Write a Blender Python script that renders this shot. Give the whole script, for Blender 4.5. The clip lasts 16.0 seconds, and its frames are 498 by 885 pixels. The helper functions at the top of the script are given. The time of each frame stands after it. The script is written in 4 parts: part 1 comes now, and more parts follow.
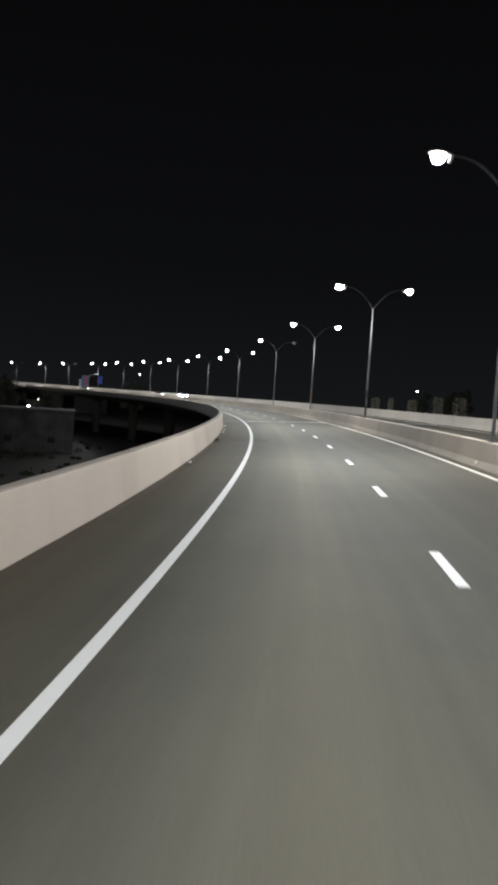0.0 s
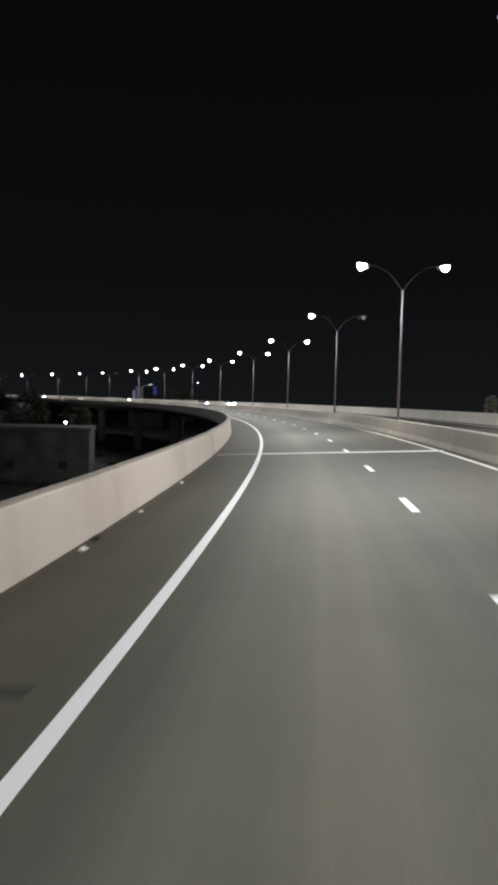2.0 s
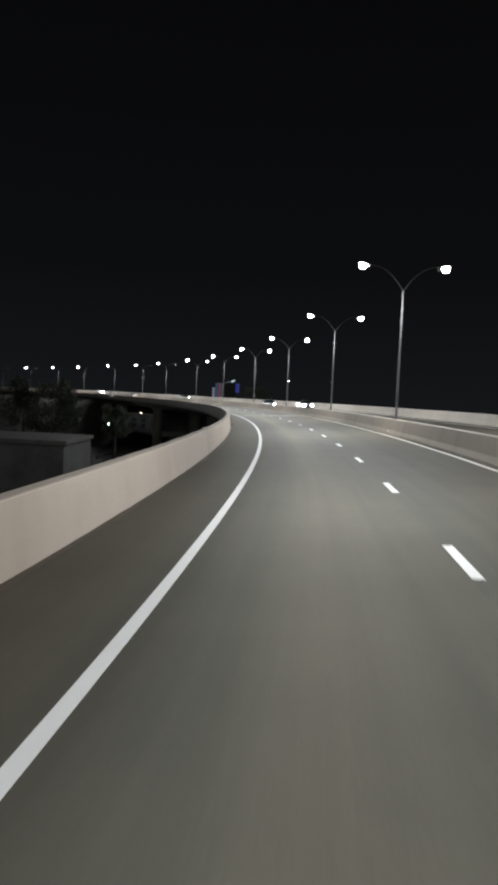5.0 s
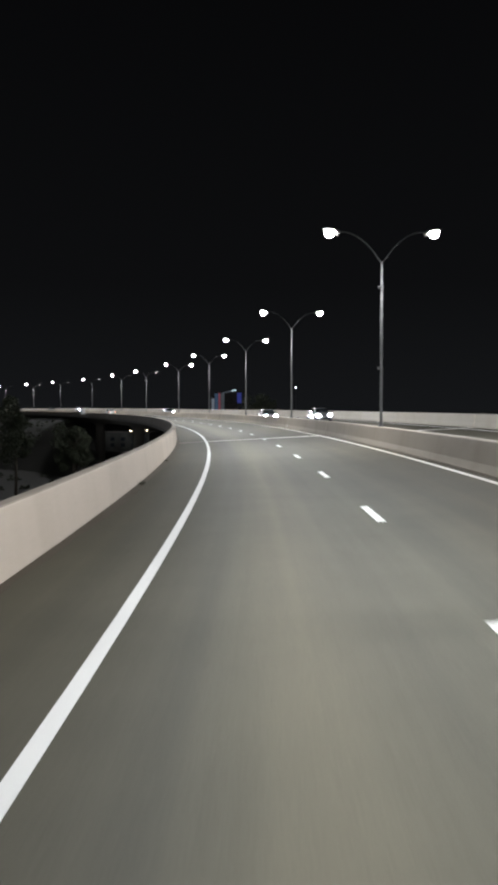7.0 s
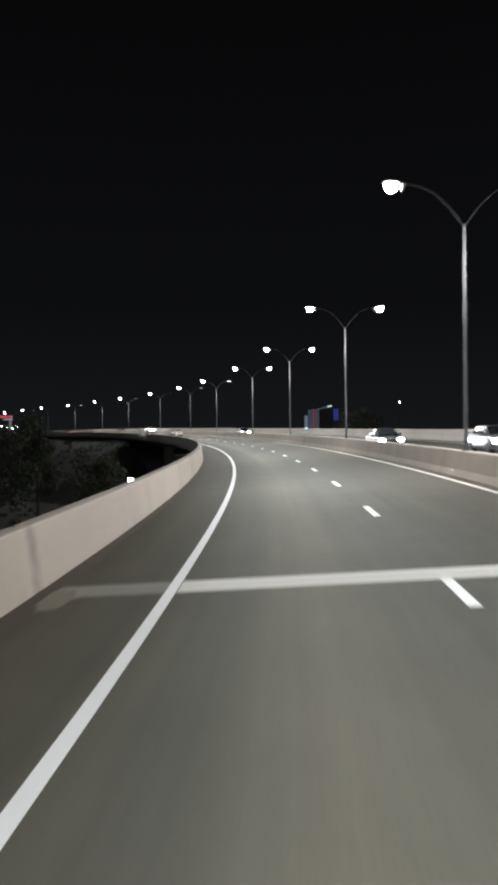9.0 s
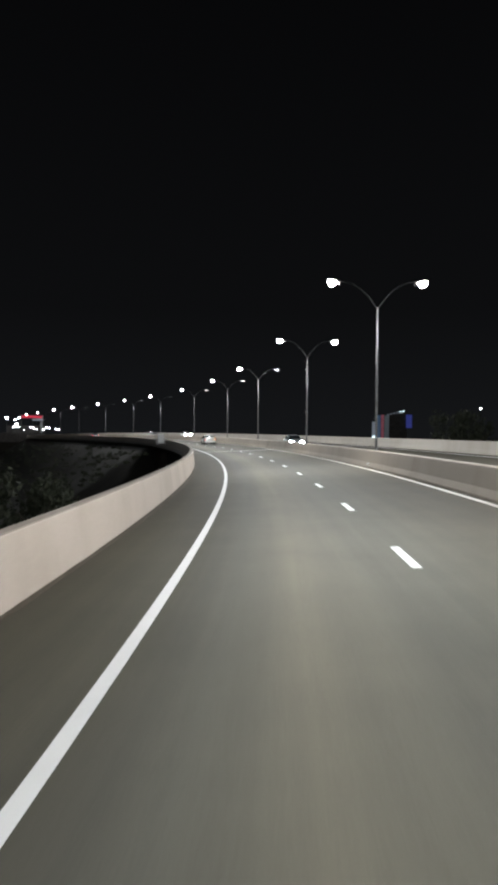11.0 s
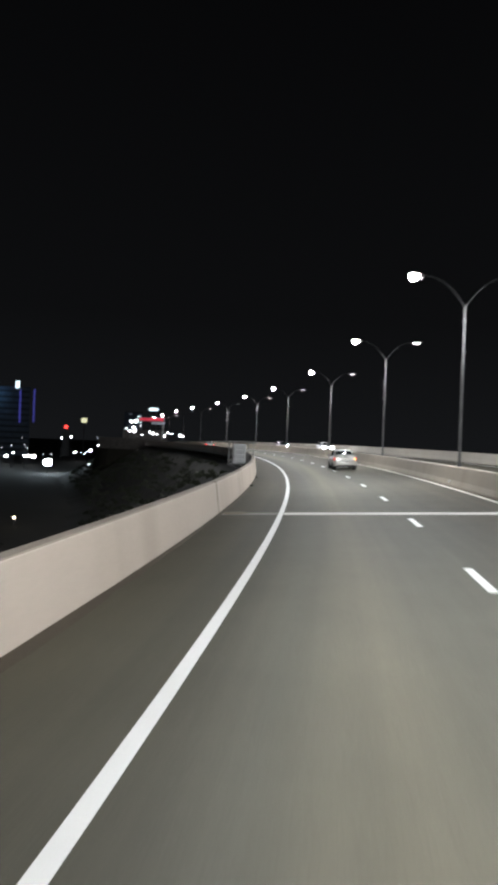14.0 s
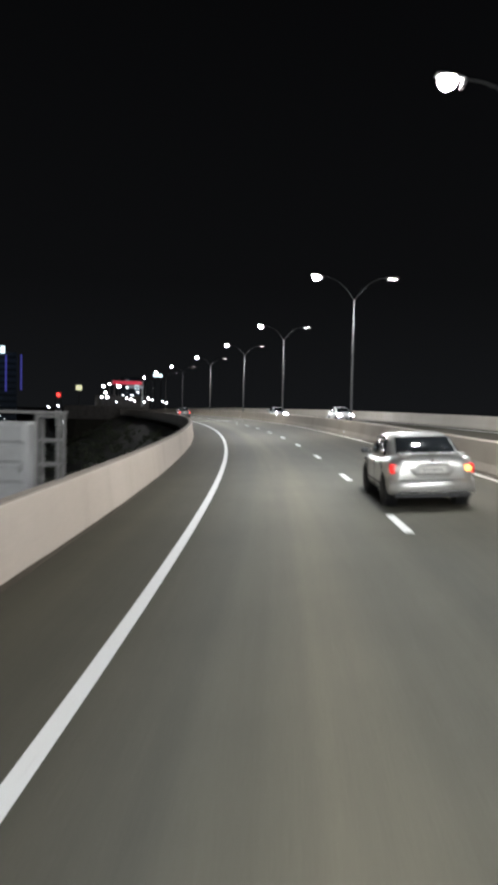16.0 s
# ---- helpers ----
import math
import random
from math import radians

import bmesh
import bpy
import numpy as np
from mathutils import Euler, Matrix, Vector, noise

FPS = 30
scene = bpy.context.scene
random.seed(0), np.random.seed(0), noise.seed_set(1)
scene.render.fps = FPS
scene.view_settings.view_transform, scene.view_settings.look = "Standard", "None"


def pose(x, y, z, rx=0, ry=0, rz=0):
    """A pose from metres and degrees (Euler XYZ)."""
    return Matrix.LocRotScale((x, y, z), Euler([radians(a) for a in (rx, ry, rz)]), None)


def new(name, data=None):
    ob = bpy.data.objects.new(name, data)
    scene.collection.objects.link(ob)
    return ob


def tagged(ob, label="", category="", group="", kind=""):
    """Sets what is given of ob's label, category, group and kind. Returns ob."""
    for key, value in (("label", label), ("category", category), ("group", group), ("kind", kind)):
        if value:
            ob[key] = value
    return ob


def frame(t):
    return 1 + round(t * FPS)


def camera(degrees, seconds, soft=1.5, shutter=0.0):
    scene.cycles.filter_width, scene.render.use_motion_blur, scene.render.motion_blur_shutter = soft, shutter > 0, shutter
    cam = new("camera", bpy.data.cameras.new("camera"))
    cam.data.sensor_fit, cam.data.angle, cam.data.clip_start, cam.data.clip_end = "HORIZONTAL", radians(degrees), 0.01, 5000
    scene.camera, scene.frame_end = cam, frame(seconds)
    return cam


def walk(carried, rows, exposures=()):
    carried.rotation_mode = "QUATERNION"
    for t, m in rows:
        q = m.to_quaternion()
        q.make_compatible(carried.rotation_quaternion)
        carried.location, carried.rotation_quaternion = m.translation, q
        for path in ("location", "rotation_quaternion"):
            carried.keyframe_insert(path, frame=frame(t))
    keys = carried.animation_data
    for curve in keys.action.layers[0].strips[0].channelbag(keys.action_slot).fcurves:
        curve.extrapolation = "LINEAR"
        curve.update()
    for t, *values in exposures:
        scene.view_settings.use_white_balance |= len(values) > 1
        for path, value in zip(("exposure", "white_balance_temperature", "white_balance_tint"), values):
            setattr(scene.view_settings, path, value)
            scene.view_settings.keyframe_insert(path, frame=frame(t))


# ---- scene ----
cam = camera(36.38, 16.0, soft=3.8, shutter=0.4)
PATH = [
    (0.0, -2.67, 51.15, 1.219, -3.31, -3.71, 15.15),
    (0.5, -4.28, 59.90, 1.221, -2.86, -1.25, 14.99),
    (1.0, -6.13, 68.85, 1.239, -3.16, -0.90, 15.10),
    (1.5, -8.04, 77.59, 1.269, -2.60, -0.96, 18.81),
    (2.0, -10.25, 86.58, 1.298, -3.02, -1.54, 20.37),
    (2.5, -12.52, 95.29, 1.330, -2.60, -0.74, 21.56),
    (3.0, -14.98, 104.14, 1.363, -2.80, 2.10, 22.96),
    (3.5, -17.77, 113.02, 1.392, -2.87, -0.59, 24.53),
    (4.0, -20.77, 121.81, 1.418, -3.36, -2.05, 26.04),
    (4.5, -23.94, 130.71, 1.449, -3.48, -3.28, 27.72),
    (5.0, -27.38, 139.50, 1.475, -3.29, -2.60, 27.94),
    (5.5, -31.01, 148.19, 1.501, -3.10, -1.91, 28.13),
    (6.0, -34.84, 156.79, 1.527, -2.91, -1.23, 28.31),
    (6.5, -38.86, 165.28, 1.551, -2.72, -0.55, 28.46),
    (7.0, -43.04, 173.66, 1.576, -2.52, 0.13, 28.58),
    (7.5, -47.38, 181.91, 1.600, -1.99, -1.02, 30.38),
    (8.0, -51.93, 190.27, 1.629, -2.16, -1.77, 32.57),
    (8.5, -56.69, 198.65, 1.659, -2.40, -1.14, 34.84),
    (9.0, -61.68, 207.12, 1.693, -1.09, 0.80, 35.89),
    (9.5, -66.95, 215.32, 1.720, -0.97, 0.50, 37.03),
    (10.0, -72.36, 223.33, 1.746, -0.86, 0.20, 38.17),
    (10.5, -77.95, 231.21, 1.772, -0.74, -0.10, 39.32),
    (11.0, -83.75, 238.99, 1.797, -0.62, -0.40, 40.46),
    (11.5, -89.80, 246.72, 1.823, -0.50, -0.70, 41.61),
    (12.0, -96.03, 254.46, 1.852, -0.73, 0.08, 43.23),
    (12.5, -102.60, 262.26, 1.883, -0.76, 2.17, 44.96),
    (13.0, -109.05, 269.36, 1.906, 0.36, 4.06, 46.47),
    (13.5, -115.78, 276.34, 1.926, 0.11, 1.60, 49.05),
    (14.0, -122.73, 283.32, 1.950, -0.04, -2.17, 52.85),
    (14.5, -130.07, 290.38, 1.978, -4.81, -3.64, 56.66),
    (15.0, -137.38, 297.10, 2.010, -4.04, -2.12, 54.94),
    (15.5, -144.96, 303.99, 2.055, -5.38, -2.61, 52.76),
    (16.0, -152.67, 310.60, 2.100, -2.64, -1.23, 53.74),
]

def tangle(t, x, y, z, pitch, roll, yaw):
    return (t, pose(x, y, z, 90 + pitch, roll, yaw))


walk(cam, [tangle(*row) for row in PATH])

# ---- night sky ----
world = bpy.data.worlds.new("night_sky")
scene.world = world
world.use_nodes = True
wn = world.node_tree.nodes
wl = world.node_tree.links
wn.clear()
w_out = wn.new("ShaderNodeOutputWorld")
w_bg = wn.new("ShaderNodeBackground")
w_ramp = wn.new("ShaderNodeValToRGB")
w_sep = wn.new("ShaderNodeSeparateXYZ")
w_geo = wn.new("ShaderNodeTexCoord")
wl.new(w_geo.outputs["Generated"], w_sep.inputs[0])
wl.new(w_sep.outputs["Z"], w_ramp.inputs[0])
wl.new(w_ramp.outputs[0], w_bg.inputs[0])
wl.new(w_bg.outputs[0], w_out.inputs[0])
w_ramp.color_ramp.elements[0].position = 0.0
w_ramp.color_ramp.elements[0].color = (0.0072, 0.0078, 0.0088, 1)
w_ramp.color_ramp.elements[1].position = 0.75
w_ramp.color_ramp.elements[1].color = (0.0009, 0.0009, 0.0011, 1)
mid_sky = w_ramp.color_ramp.elements.new(0.16)
mid_sky.color = (0.0040, 0.0042, 0.0047, 1)
w_bg.inputs[1].default_value = 1.0

LAMP_WATTS = 1350.0
LAMP_COLOUR = (0.943, 0.968, 0.985)


# ---- materials ----
def material(name):
    m = bpy.data.materials.new(name)
    m.use_nodes = True
    nodes, links = m.node_tree.nodes, m.node_tree.links
    return m, nodes, links, nodes["Principled BSDF"]


def grain(nodes, links, scale, detail=4.0, rough=0.6, uv=False, stretch=None):
    co = nodes.new("ShaderNodeTexCoord")
    src = co.outputs["UV" if uv else "Object"]
    if stretch:
        mp = nodes.new("ShaderNodeMapping")
        mp.inputs["Scale"].default_value = stretch
        links.new(src, mp.inputs[0])
        src = mp.outputs[0]
    tex = nodes.new("ShaderNodeTexNoise")
    tex.inputs["Scale"].default_value = scale
    tex.inputs["Detail"].default_value = detail
    tex.inputs["Roughness"].default_value = rough
    links.new(src, tex.inputs["Vector"])
    return tex.outputs["Fac"]


def ramp(nodes, links, fac, stops):
    r = nodes.new("ShaderNodeValToRGB")
    e = r.color_ramp.elements
    e[0].position, e[0].color = stops[0][0], (*stops[0][1], 1)
    e[1].position, e[1].color = stops[-1][0], (*stops[-1][1], 1)
    for p, col in stops[1:-1]:
        q = e.new(p)
        q.color = (*col, 1)
    links.new(fac, r.inputs[0])
    return r.outputs[0]


def blend(nodes, links, a, b, fac, mode="MULTIPLY"):
    mx = nodes.new("ShaderNodeMix")
    mx.data_type, mx.blend_type = "RGBA", mode
    if isinstance(fac, float):
        mx.inputs[0].default_value = fac
    else:
        links.new(fac, mx.inputs[0])
    for socket, val in ((mx.inputs[6], a), (mx.inputs[7], b)):
        if isinstance(val, tuple):
            socket.default_value = (*val, 1)
        else:
            links.new(val, socket)
    return mx.outputs[2]


def bump(nodes, links, bsdf, height, strength, distance=0.01):
    b = nodes.new("ShaderNodeBump")
    b.inputs["Strength"].default_value = strength
    b.inputs["Distance"].default_value = distance
    links.new(height, b.inputs["Height"])
    links.new(b.outputs[0], bsdf.inputs["Normal"])


def plain(name, colour, rough=0.5, metal=0.0, coat=0.0, spread=0.08, scale=6.0):
    m, nodes, links, bsdf = material(name)
    g = grain(nodes, links, scale)
    lo = tuple(max(0, c * (1 - spread * 2)) for c in colour)
    hi = tuple(min(1, c * (1 + spread * 2)) for c in colour)
    links.new(ramp(nodes, links, g, [(0.3, lo), (0.7, hi)]), bsdf.inputs["Base Color"])
    bsdf.inputs["Roughness"].default_value = rough
    bsdf.inputs["Metallic"].default_value = metal
    bsdf.inputs["Coat Weight"].default_value = coat
    bsdf.inputs["Coat Roughness"].default_value = 0.06
    return m


def glow(name, colour, strength):
    m, nodes, links, bsdf = material(name)
    bsdf.inputs["Base Color"].default_value = (*[0.5 * c for c in colour], 1)
    bsdf.inputs["Emission Color"].default_value = (*colour, 1)
    bsdf.inputs["Emission Strength"].default_value = strength
    return m


def asphalt_material():
    m, nodes, links, bsdf = material("asphalt")
    fine = grain(nodes, links, 55.0, 5.0, 0.7)
    mid = grain(nodes, links, 0.55, 4.0, 0.6)
    streak = grain(nodes, links, 1.0, 3.0, 0.55, uv=True, stretch=(1.6, 0.035, 1))
    col = ramp(nodes, links, fine, [(0.25, (0.083, 0.081, 0.070)), (0.75, (0.140, 0.1365, 0.118))])
    col = blend(nodes, links, col, ramp(nodes, links, mid, [(0.3, (0.93, 0.93, 0.93)), (0.7, (1.04, 1.035, 1.02))]), 1.0)
    col = blend(nodes, links, col, ramp(nodes, links, streak, [(0.32, (0.87, 0.87, 0.87)), (0.68, (1.09, 1.08, 1.06))]), 1.0)
    # dust and grime gathered on the hard shoulder beside the parapet; lanes polished by tyres, plus headlight glow
    # painted in
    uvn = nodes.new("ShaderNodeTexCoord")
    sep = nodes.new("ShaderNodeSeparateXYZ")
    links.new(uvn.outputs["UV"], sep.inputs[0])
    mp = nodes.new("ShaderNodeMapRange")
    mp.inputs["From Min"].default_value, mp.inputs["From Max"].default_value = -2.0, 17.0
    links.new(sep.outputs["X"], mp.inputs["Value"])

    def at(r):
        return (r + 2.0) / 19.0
    # the warm peak at r = 1.8 imitates the vehicle's own headlights in colour
    wear_and_glow = ramp(nodes, links, mp.outputs[0], [
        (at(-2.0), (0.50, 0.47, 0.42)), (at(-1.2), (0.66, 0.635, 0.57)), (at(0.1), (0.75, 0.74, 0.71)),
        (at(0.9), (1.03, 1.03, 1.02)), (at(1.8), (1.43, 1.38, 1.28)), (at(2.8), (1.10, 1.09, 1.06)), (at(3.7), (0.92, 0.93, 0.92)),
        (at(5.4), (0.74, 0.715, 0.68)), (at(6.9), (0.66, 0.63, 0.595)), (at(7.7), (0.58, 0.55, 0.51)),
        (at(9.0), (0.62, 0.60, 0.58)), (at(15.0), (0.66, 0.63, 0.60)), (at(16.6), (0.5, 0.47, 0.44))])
    col = blend(nodes, links, col, wear_and_glow, 1.0)
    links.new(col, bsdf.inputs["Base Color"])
    bsdf.inputs["Specular IOR Level"].default_value = 0.02
    rr = nodes.new("ShaderNodeMapRange")
    rr.inputs["To Min"].default_value, rr.inputs["To Max"].default_value = 0.62, 0.78
    links.new(streak, rr.inputs["Value"])
    links.new(rr.outputs[0], bsdf.inputs["Roughness"])
    bump(nodes, links, bsdf, fine, 0.25, 0.004)
    return m


def concrete_material(name, base, stain=0.5):
    m, nodes, links, bsdf = material(name)
    fine = grain(nodes, links, 14.0, 6.0, 0.7)
    big = grain(nodes, links, 0.22, 6.0, 0.62)
    pour = grain(nodes, links, 1.0, 3.0, 0.5, uv=True, stretch=(0.25, 0.45, 1))
    lo = tuple(c * 0.93 for c in base)
    hi = tuple(min(1, c * 1.05) for c in base)
    col = ramp(nodes, links, fine, [(0.3, lo), (0.7, hi)])
    col = blend(nodes, links, col, ramp(nodes, links, big, [(0.28, (0.76, 0.73, 0.70)), (0.45, (0.97, 0.96, 0.95)), (0.7, (1.05, 1.04, 1.02))]), stain)
    col = blend(nodes, links, col, ramp(nodes, links, pour, [(0.3, (0.80, 0.78, 0.75)), (0.5, (1.0, 1.0, 1.0))]), stain)
    drip = grain(nodes, links, 1.0, 4.0, 0.6, uv=True, stretch=(1.4, 0.22, 1))
    col = blend(nodes, links, col, ramp(nodes, links, drip, [(0.30, (0.92, 0.905, 0.885)), (0.50, (0.985, 0.98, 0.975)), (0.62, (1.0, 1.0, 1.0))]), stain)
    links.new(col, bsdf.inputs["Base Color"])
    bsdf.inputs["Roughness"].default_value = 0.8
    bump(nodes, links, bsdf, big, 0.15, 0.02)
    return m


def paint_line_material(name, lo, hi):
    m, nodes, links, bsdf = material(name)
    worn = grain(nodes, links, 9.0, 6.0, 0.75)
    fine = grain(nodes, links, 70.0, 4.0, 0.7)
    col = ramp(nodes, links, worn, [(0.24, lo), (0.42, hi)])
    col = blend(nodes, links, col, ramp(nodes, links, fine, [(0.3, (0.88, 0.88, 0.88)), (0.6, (1, 1, 1))]), 1.0)
    links.new(col, bsdf.inputs["Base Color"])
    bsdf.inputs["Roughness"].default_value = 0.6
    bump(nodes, links, bsdf, fine, 0.2, 0.002)
    return m


def ground_material():
    m, nodes, links, bsdf = material("dark_scrub")
    a = grain(nodes, links, 0.05, 6.0, 0.65)
    b = grain(nodes, links, 1.2, 4.0, 0.7)
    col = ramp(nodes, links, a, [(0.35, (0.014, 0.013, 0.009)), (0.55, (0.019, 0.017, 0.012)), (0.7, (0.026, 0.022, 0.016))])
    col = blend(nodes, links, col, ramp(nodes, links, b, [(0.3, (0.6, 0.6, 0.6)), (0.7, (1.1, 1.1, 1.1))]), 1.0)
    links.new(col, bsdf.inputs["Base Color"])
    bsdf.inputs["Roughness"].default_value = 0.95
    return m


def car_paint(name, colour, metal):
    m, nodes, links, bsdf = material(name)
    fleck = grain(nodes, links, 400.0, 2.0)
    dust = grain(nodes, links, 3.0, 4.0)
    col = ramp(nodes, links, fleck, [(0.3, tuple(c * 0.9 for c in colour)), (0.7, tuple(min(1, c * 1.1) for c in colour))])
    col = blend(nodes, links, col, ramp(nodes, links, dust, [(0.3, (0.85, 0.84, 0.82)), (0.6, (1, 1, 1))]), 0.7)
    links.new(col, bsdf.inputs["Base Color"])
    bsdf.inputs["Metallic"].default_value = metal
    bsdf.inputs["Roughness"].default_value = 0.32
    bsdf.inputs["Coat Weight"].default_value = 0.8
    bsdf.inputs["Coat Roughness"].default_value = 0.05
    return m


def leaf_material(name, a, b, c):
    m, nodes, links, bsdf = material(name)
    g = nodes.new("ShaderNodeNewGeometry")
    col = ramp(nodes, links, g.outputs["Random Per Island"], [(0.0, a), (0.6, b), (1.0, c)])
    links.new(col, bsdf.inputs["Base Color"])
    bsdf.inputs["Roughness"].default_value = 0.7
    return m


ASPHALT = asphalt_material()
CONCRETE = concrete_material("parapet_concrete", (0.46, 0.398, 0.338), 0.6)
MEDIAN = concrete_material("traffic_stained_concrete", (0.27, 0.232, 0.188), 0.7)
FAR_CONCRETE = concrete_material("grey_parapet_concrete", (0.27, 0.246, 0.215), 0.6)
GIRDER = concrete_material("girder_concrete", (0.30, 0.28, 0.25))
NOSING = concrete_material("joint_nosing", (0.56, 0.54, 0.50), 0.3)
DUSTY = concrete_material("dusty_nosing", (0.15, 0.14, 0.12), 0.5)
LINE = paint_line_material("road_paint", (0.46, 0.46, 0.45), (0.68, 0.68, 0.67))
DUSTY_LINE = paint_line_material("dusty_road_paint", (0.27, 0.25, 0.22), (0.46, 0.425, 0.37))
GROUND = ground_material()
STEEL = plain("galvanised_steel", (0.092, 0.093, 0.095), 0.65, 0.1, spread=0.12, scale=9.0)
RUST = plain("rust_mottled_wrap", (0.14, 0.078, 0.055), 0.8, 0.0, spread=0.35, scale=7.0)
STEEL_PALE = plain("painted_steel", (0.17, 0.168, 0.165), 0.6, 0.1, spread=0.12, scale=9.0)
ARM_STEEL = plain("weathered_arm_steel", (0.032, 0.033, 0.035), 0.75, 0.0, spread=0.12, scale=9.0)
DARK_STEEL = plain("dark_steel", (0.08, 0.08, 0.085), 0.55, 0.4)
RUBBER = plain("rubber", (0.018, 0.018, 0.018), 0.85)
BLACK = plain("black_plastic", (0.025, 0.025, 0.027), 0.5)
ALLOY = plain("alloy", (0.55, 0.56, 0.58), 0.3, 0.9)
CHROME = plain("chrome", (0.75, 0.76, 0.78), 0.12, 1.0, spread=0.02)
CAR_GLASS = plain("tinted_car_glass", (0.012, 0.014, 0.016), 0.06, 0.0, spread=0.02)
PLATE = plain("plate_white", (0.72, 0.72, 0.68), 0.45)
SILVER = car_paint("silver_paint", (0.62, 0.62, 0.60), 0.7)
GREY_PAINT = car_paint("grey_paint", (0.10, 0.105, 0.11), 0.5)
WHITE_PAINT = car_paint("white_paint", (0.70, 0.70, 0.69), 0.0)
BLACK_PAINT = car_paint("black_paint", (0.02, 0.02, 0.022), 0.2)
WHITE_PANEL = plain("white_panel", (0.31, 0.315, 0.315), 0.6, spread=0.06, scale=2.0)
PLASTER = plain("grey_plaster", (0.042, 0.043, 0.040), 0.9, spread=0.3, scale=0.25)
ROOFING = plain("roofing", (0.06, 0.055, 0.052), 0.9, spread=0.15, scale=1.0)
CLADDING = plain("blue_grey_cladding", (0.10, 0.13, 0.18), 0.7, spread=0.15, scale=0.3)
DULL_GLASS = plain("dull_window_band", (0.03, 0.04, 0.055), 0.55)
GLASS_DARK = plain("dark_window", (0.02, 0.024, 0.03), 0.12)
BARK = plain("bark", (0.045, 0.037, 0.028), 0.95, spread=0.2)
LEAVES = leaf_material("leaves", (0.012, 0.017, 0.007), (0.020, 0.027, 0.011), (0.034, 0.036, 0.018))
DUSTY_LEAVES = leaf_material("dusty_leaves", (0.10, 0.095, 0.07), (0.15, 0.14, 0.105), (0.20, 0.18, 0.14))
REFLECT = plain("white_reflector", (0.9, 0.9, 0.88), 0.25)
LENS = glow("lamp_lens", (1.0, 0.985, 0.95), 250.0)
LENS_OFF = plain("unlit_lens", (0.5, 0.5, 0.48), 0.3)
HEAD_GLOW = glow("headlight_glow", (0.86, 0.92, 1.0), 400.0)
TAIL_GLOW = glow("tail_glow", (1.0, 0.035, 0.03), 1.0)
BRAKE_GLOW = glow("brake_glow", (1.0, 0.06, 0.05), 9.0)
INDICATOR = glow("amber_glow", (1.0, 0.45, 0.12), 4.0)
PALE_LENS = plain("pale_lens", (0.78, 0.72, 0.70), 0.12, spread=0.03)
TAIL_DIM = plain("red_lens", (0.45, 0.02, 0.015), 0.15)
CITY_WHITE = glow("city_white", (0.90, 0.95, 1.0), 30.0)
FLOOD = glow("floodlight", (0.80, 0.93, 1.0), 60.0)
CITY_WARM = glow("city_warm", (1.0, 0.86, 0.62), 9.0)
CITY_DIM = glow("city_dim", (0.80, 0.88, 0.95), 4.0)
CITY_RED = glow("city_red", (1.0, 0.06, 0.05), 3.0)
SIGN_RED = glow("sign_red", (0.80, 0.04, 0.09), 0.55)
SIGN_PINK = glow("sign_pink", (0.80, 0.22, 0.30), 0.13)
SIGN_BLUE = glow("sign_blue", (0.22, 0.42, 0.75), 0.075)
SIGN_PALE = glow("sign_pale", (0.75, 0.85, 1.0), 0.12)
SIGN_GREY = glow("sign_grey", (0.6, 0.7, 0.8), 0.035)
SIGN_DEEP = glow("sign_deep_blue", (0.12, 0.16, 0.95), 0.12)
DIRT = concrete_material("dust_and_grit", (0.058, 0.049, 0.038), 1.0)
SAND = concrete_material("dry_sand", (0.15, 0.132, 0.104), 1.0)
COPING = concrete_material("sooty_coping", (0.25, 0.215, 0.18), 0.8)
FILLER = plain("joint_filler", (0.34, 0.30, 0.255), 0.9, spread=0.15, scale=4.0)
TAR = plain("tar", (0.040, 0.038, 0.034), 0.9)
for dull in (DIRT, SAND, FILLER, TAR):
    for node in dull.node_tree.nodes:
        if node.type == "BSDF_PRINCIPLED":
            node.inputs["Specular IOR Level"].default_value = 0.04
SIGN_WHITE = glow("sign_white", (0.72, 0.92, 1.0), 2.0)
SIGN_YELLOW = glow("sign_yellow", (0.95, 0.95, 0.60), 0.9)
STRIP_BLUE = glow("blue_strip", (0.16, 0.16, 0.95), 0.25)


# ---- mesh tools ----
def finish(name, bm, mat, smooth=False):
    bmesh.ops.recalc_face_normals(bm, faces=bm.faces)
    me = bpy.data.meshes.new(name)
    bm.to_mesh(me)
    bm.free()
    for mt in (mat if isinstance(mat, (list, tuple)) else [mat]):
        me.materials.append(mt)
    if smooth:
        for f in me.polygons:
            f.use_smooth = True
    return me


def part(name, bm, mat, parent, label="", smooth=False):
    ob = new(name, finish(name, bm, mat, smooth))
    ob.parent = parent
    if label:
        tagged(ob, label=label)
    return ob


def share(name, me, parent, m=None):
    ob = new(name, me)
    ob.parent = parent
    if m is not None:
        ob.matrix_basis = m
    return ob


def thing(name, m, label, category, group="", kind=""):
    ob = new(name)
    ob.empty_display_size = 0.3
    ob.matrix_basis = m
    return tagged(ob, label, category, group, kind)


def single(name, bm, mat, label, category, kind="", smooth=False, group=""):
    ob = new(name, finish(name, bm, mat, smooth))
    return tagged(ob, label, category, group, kind)


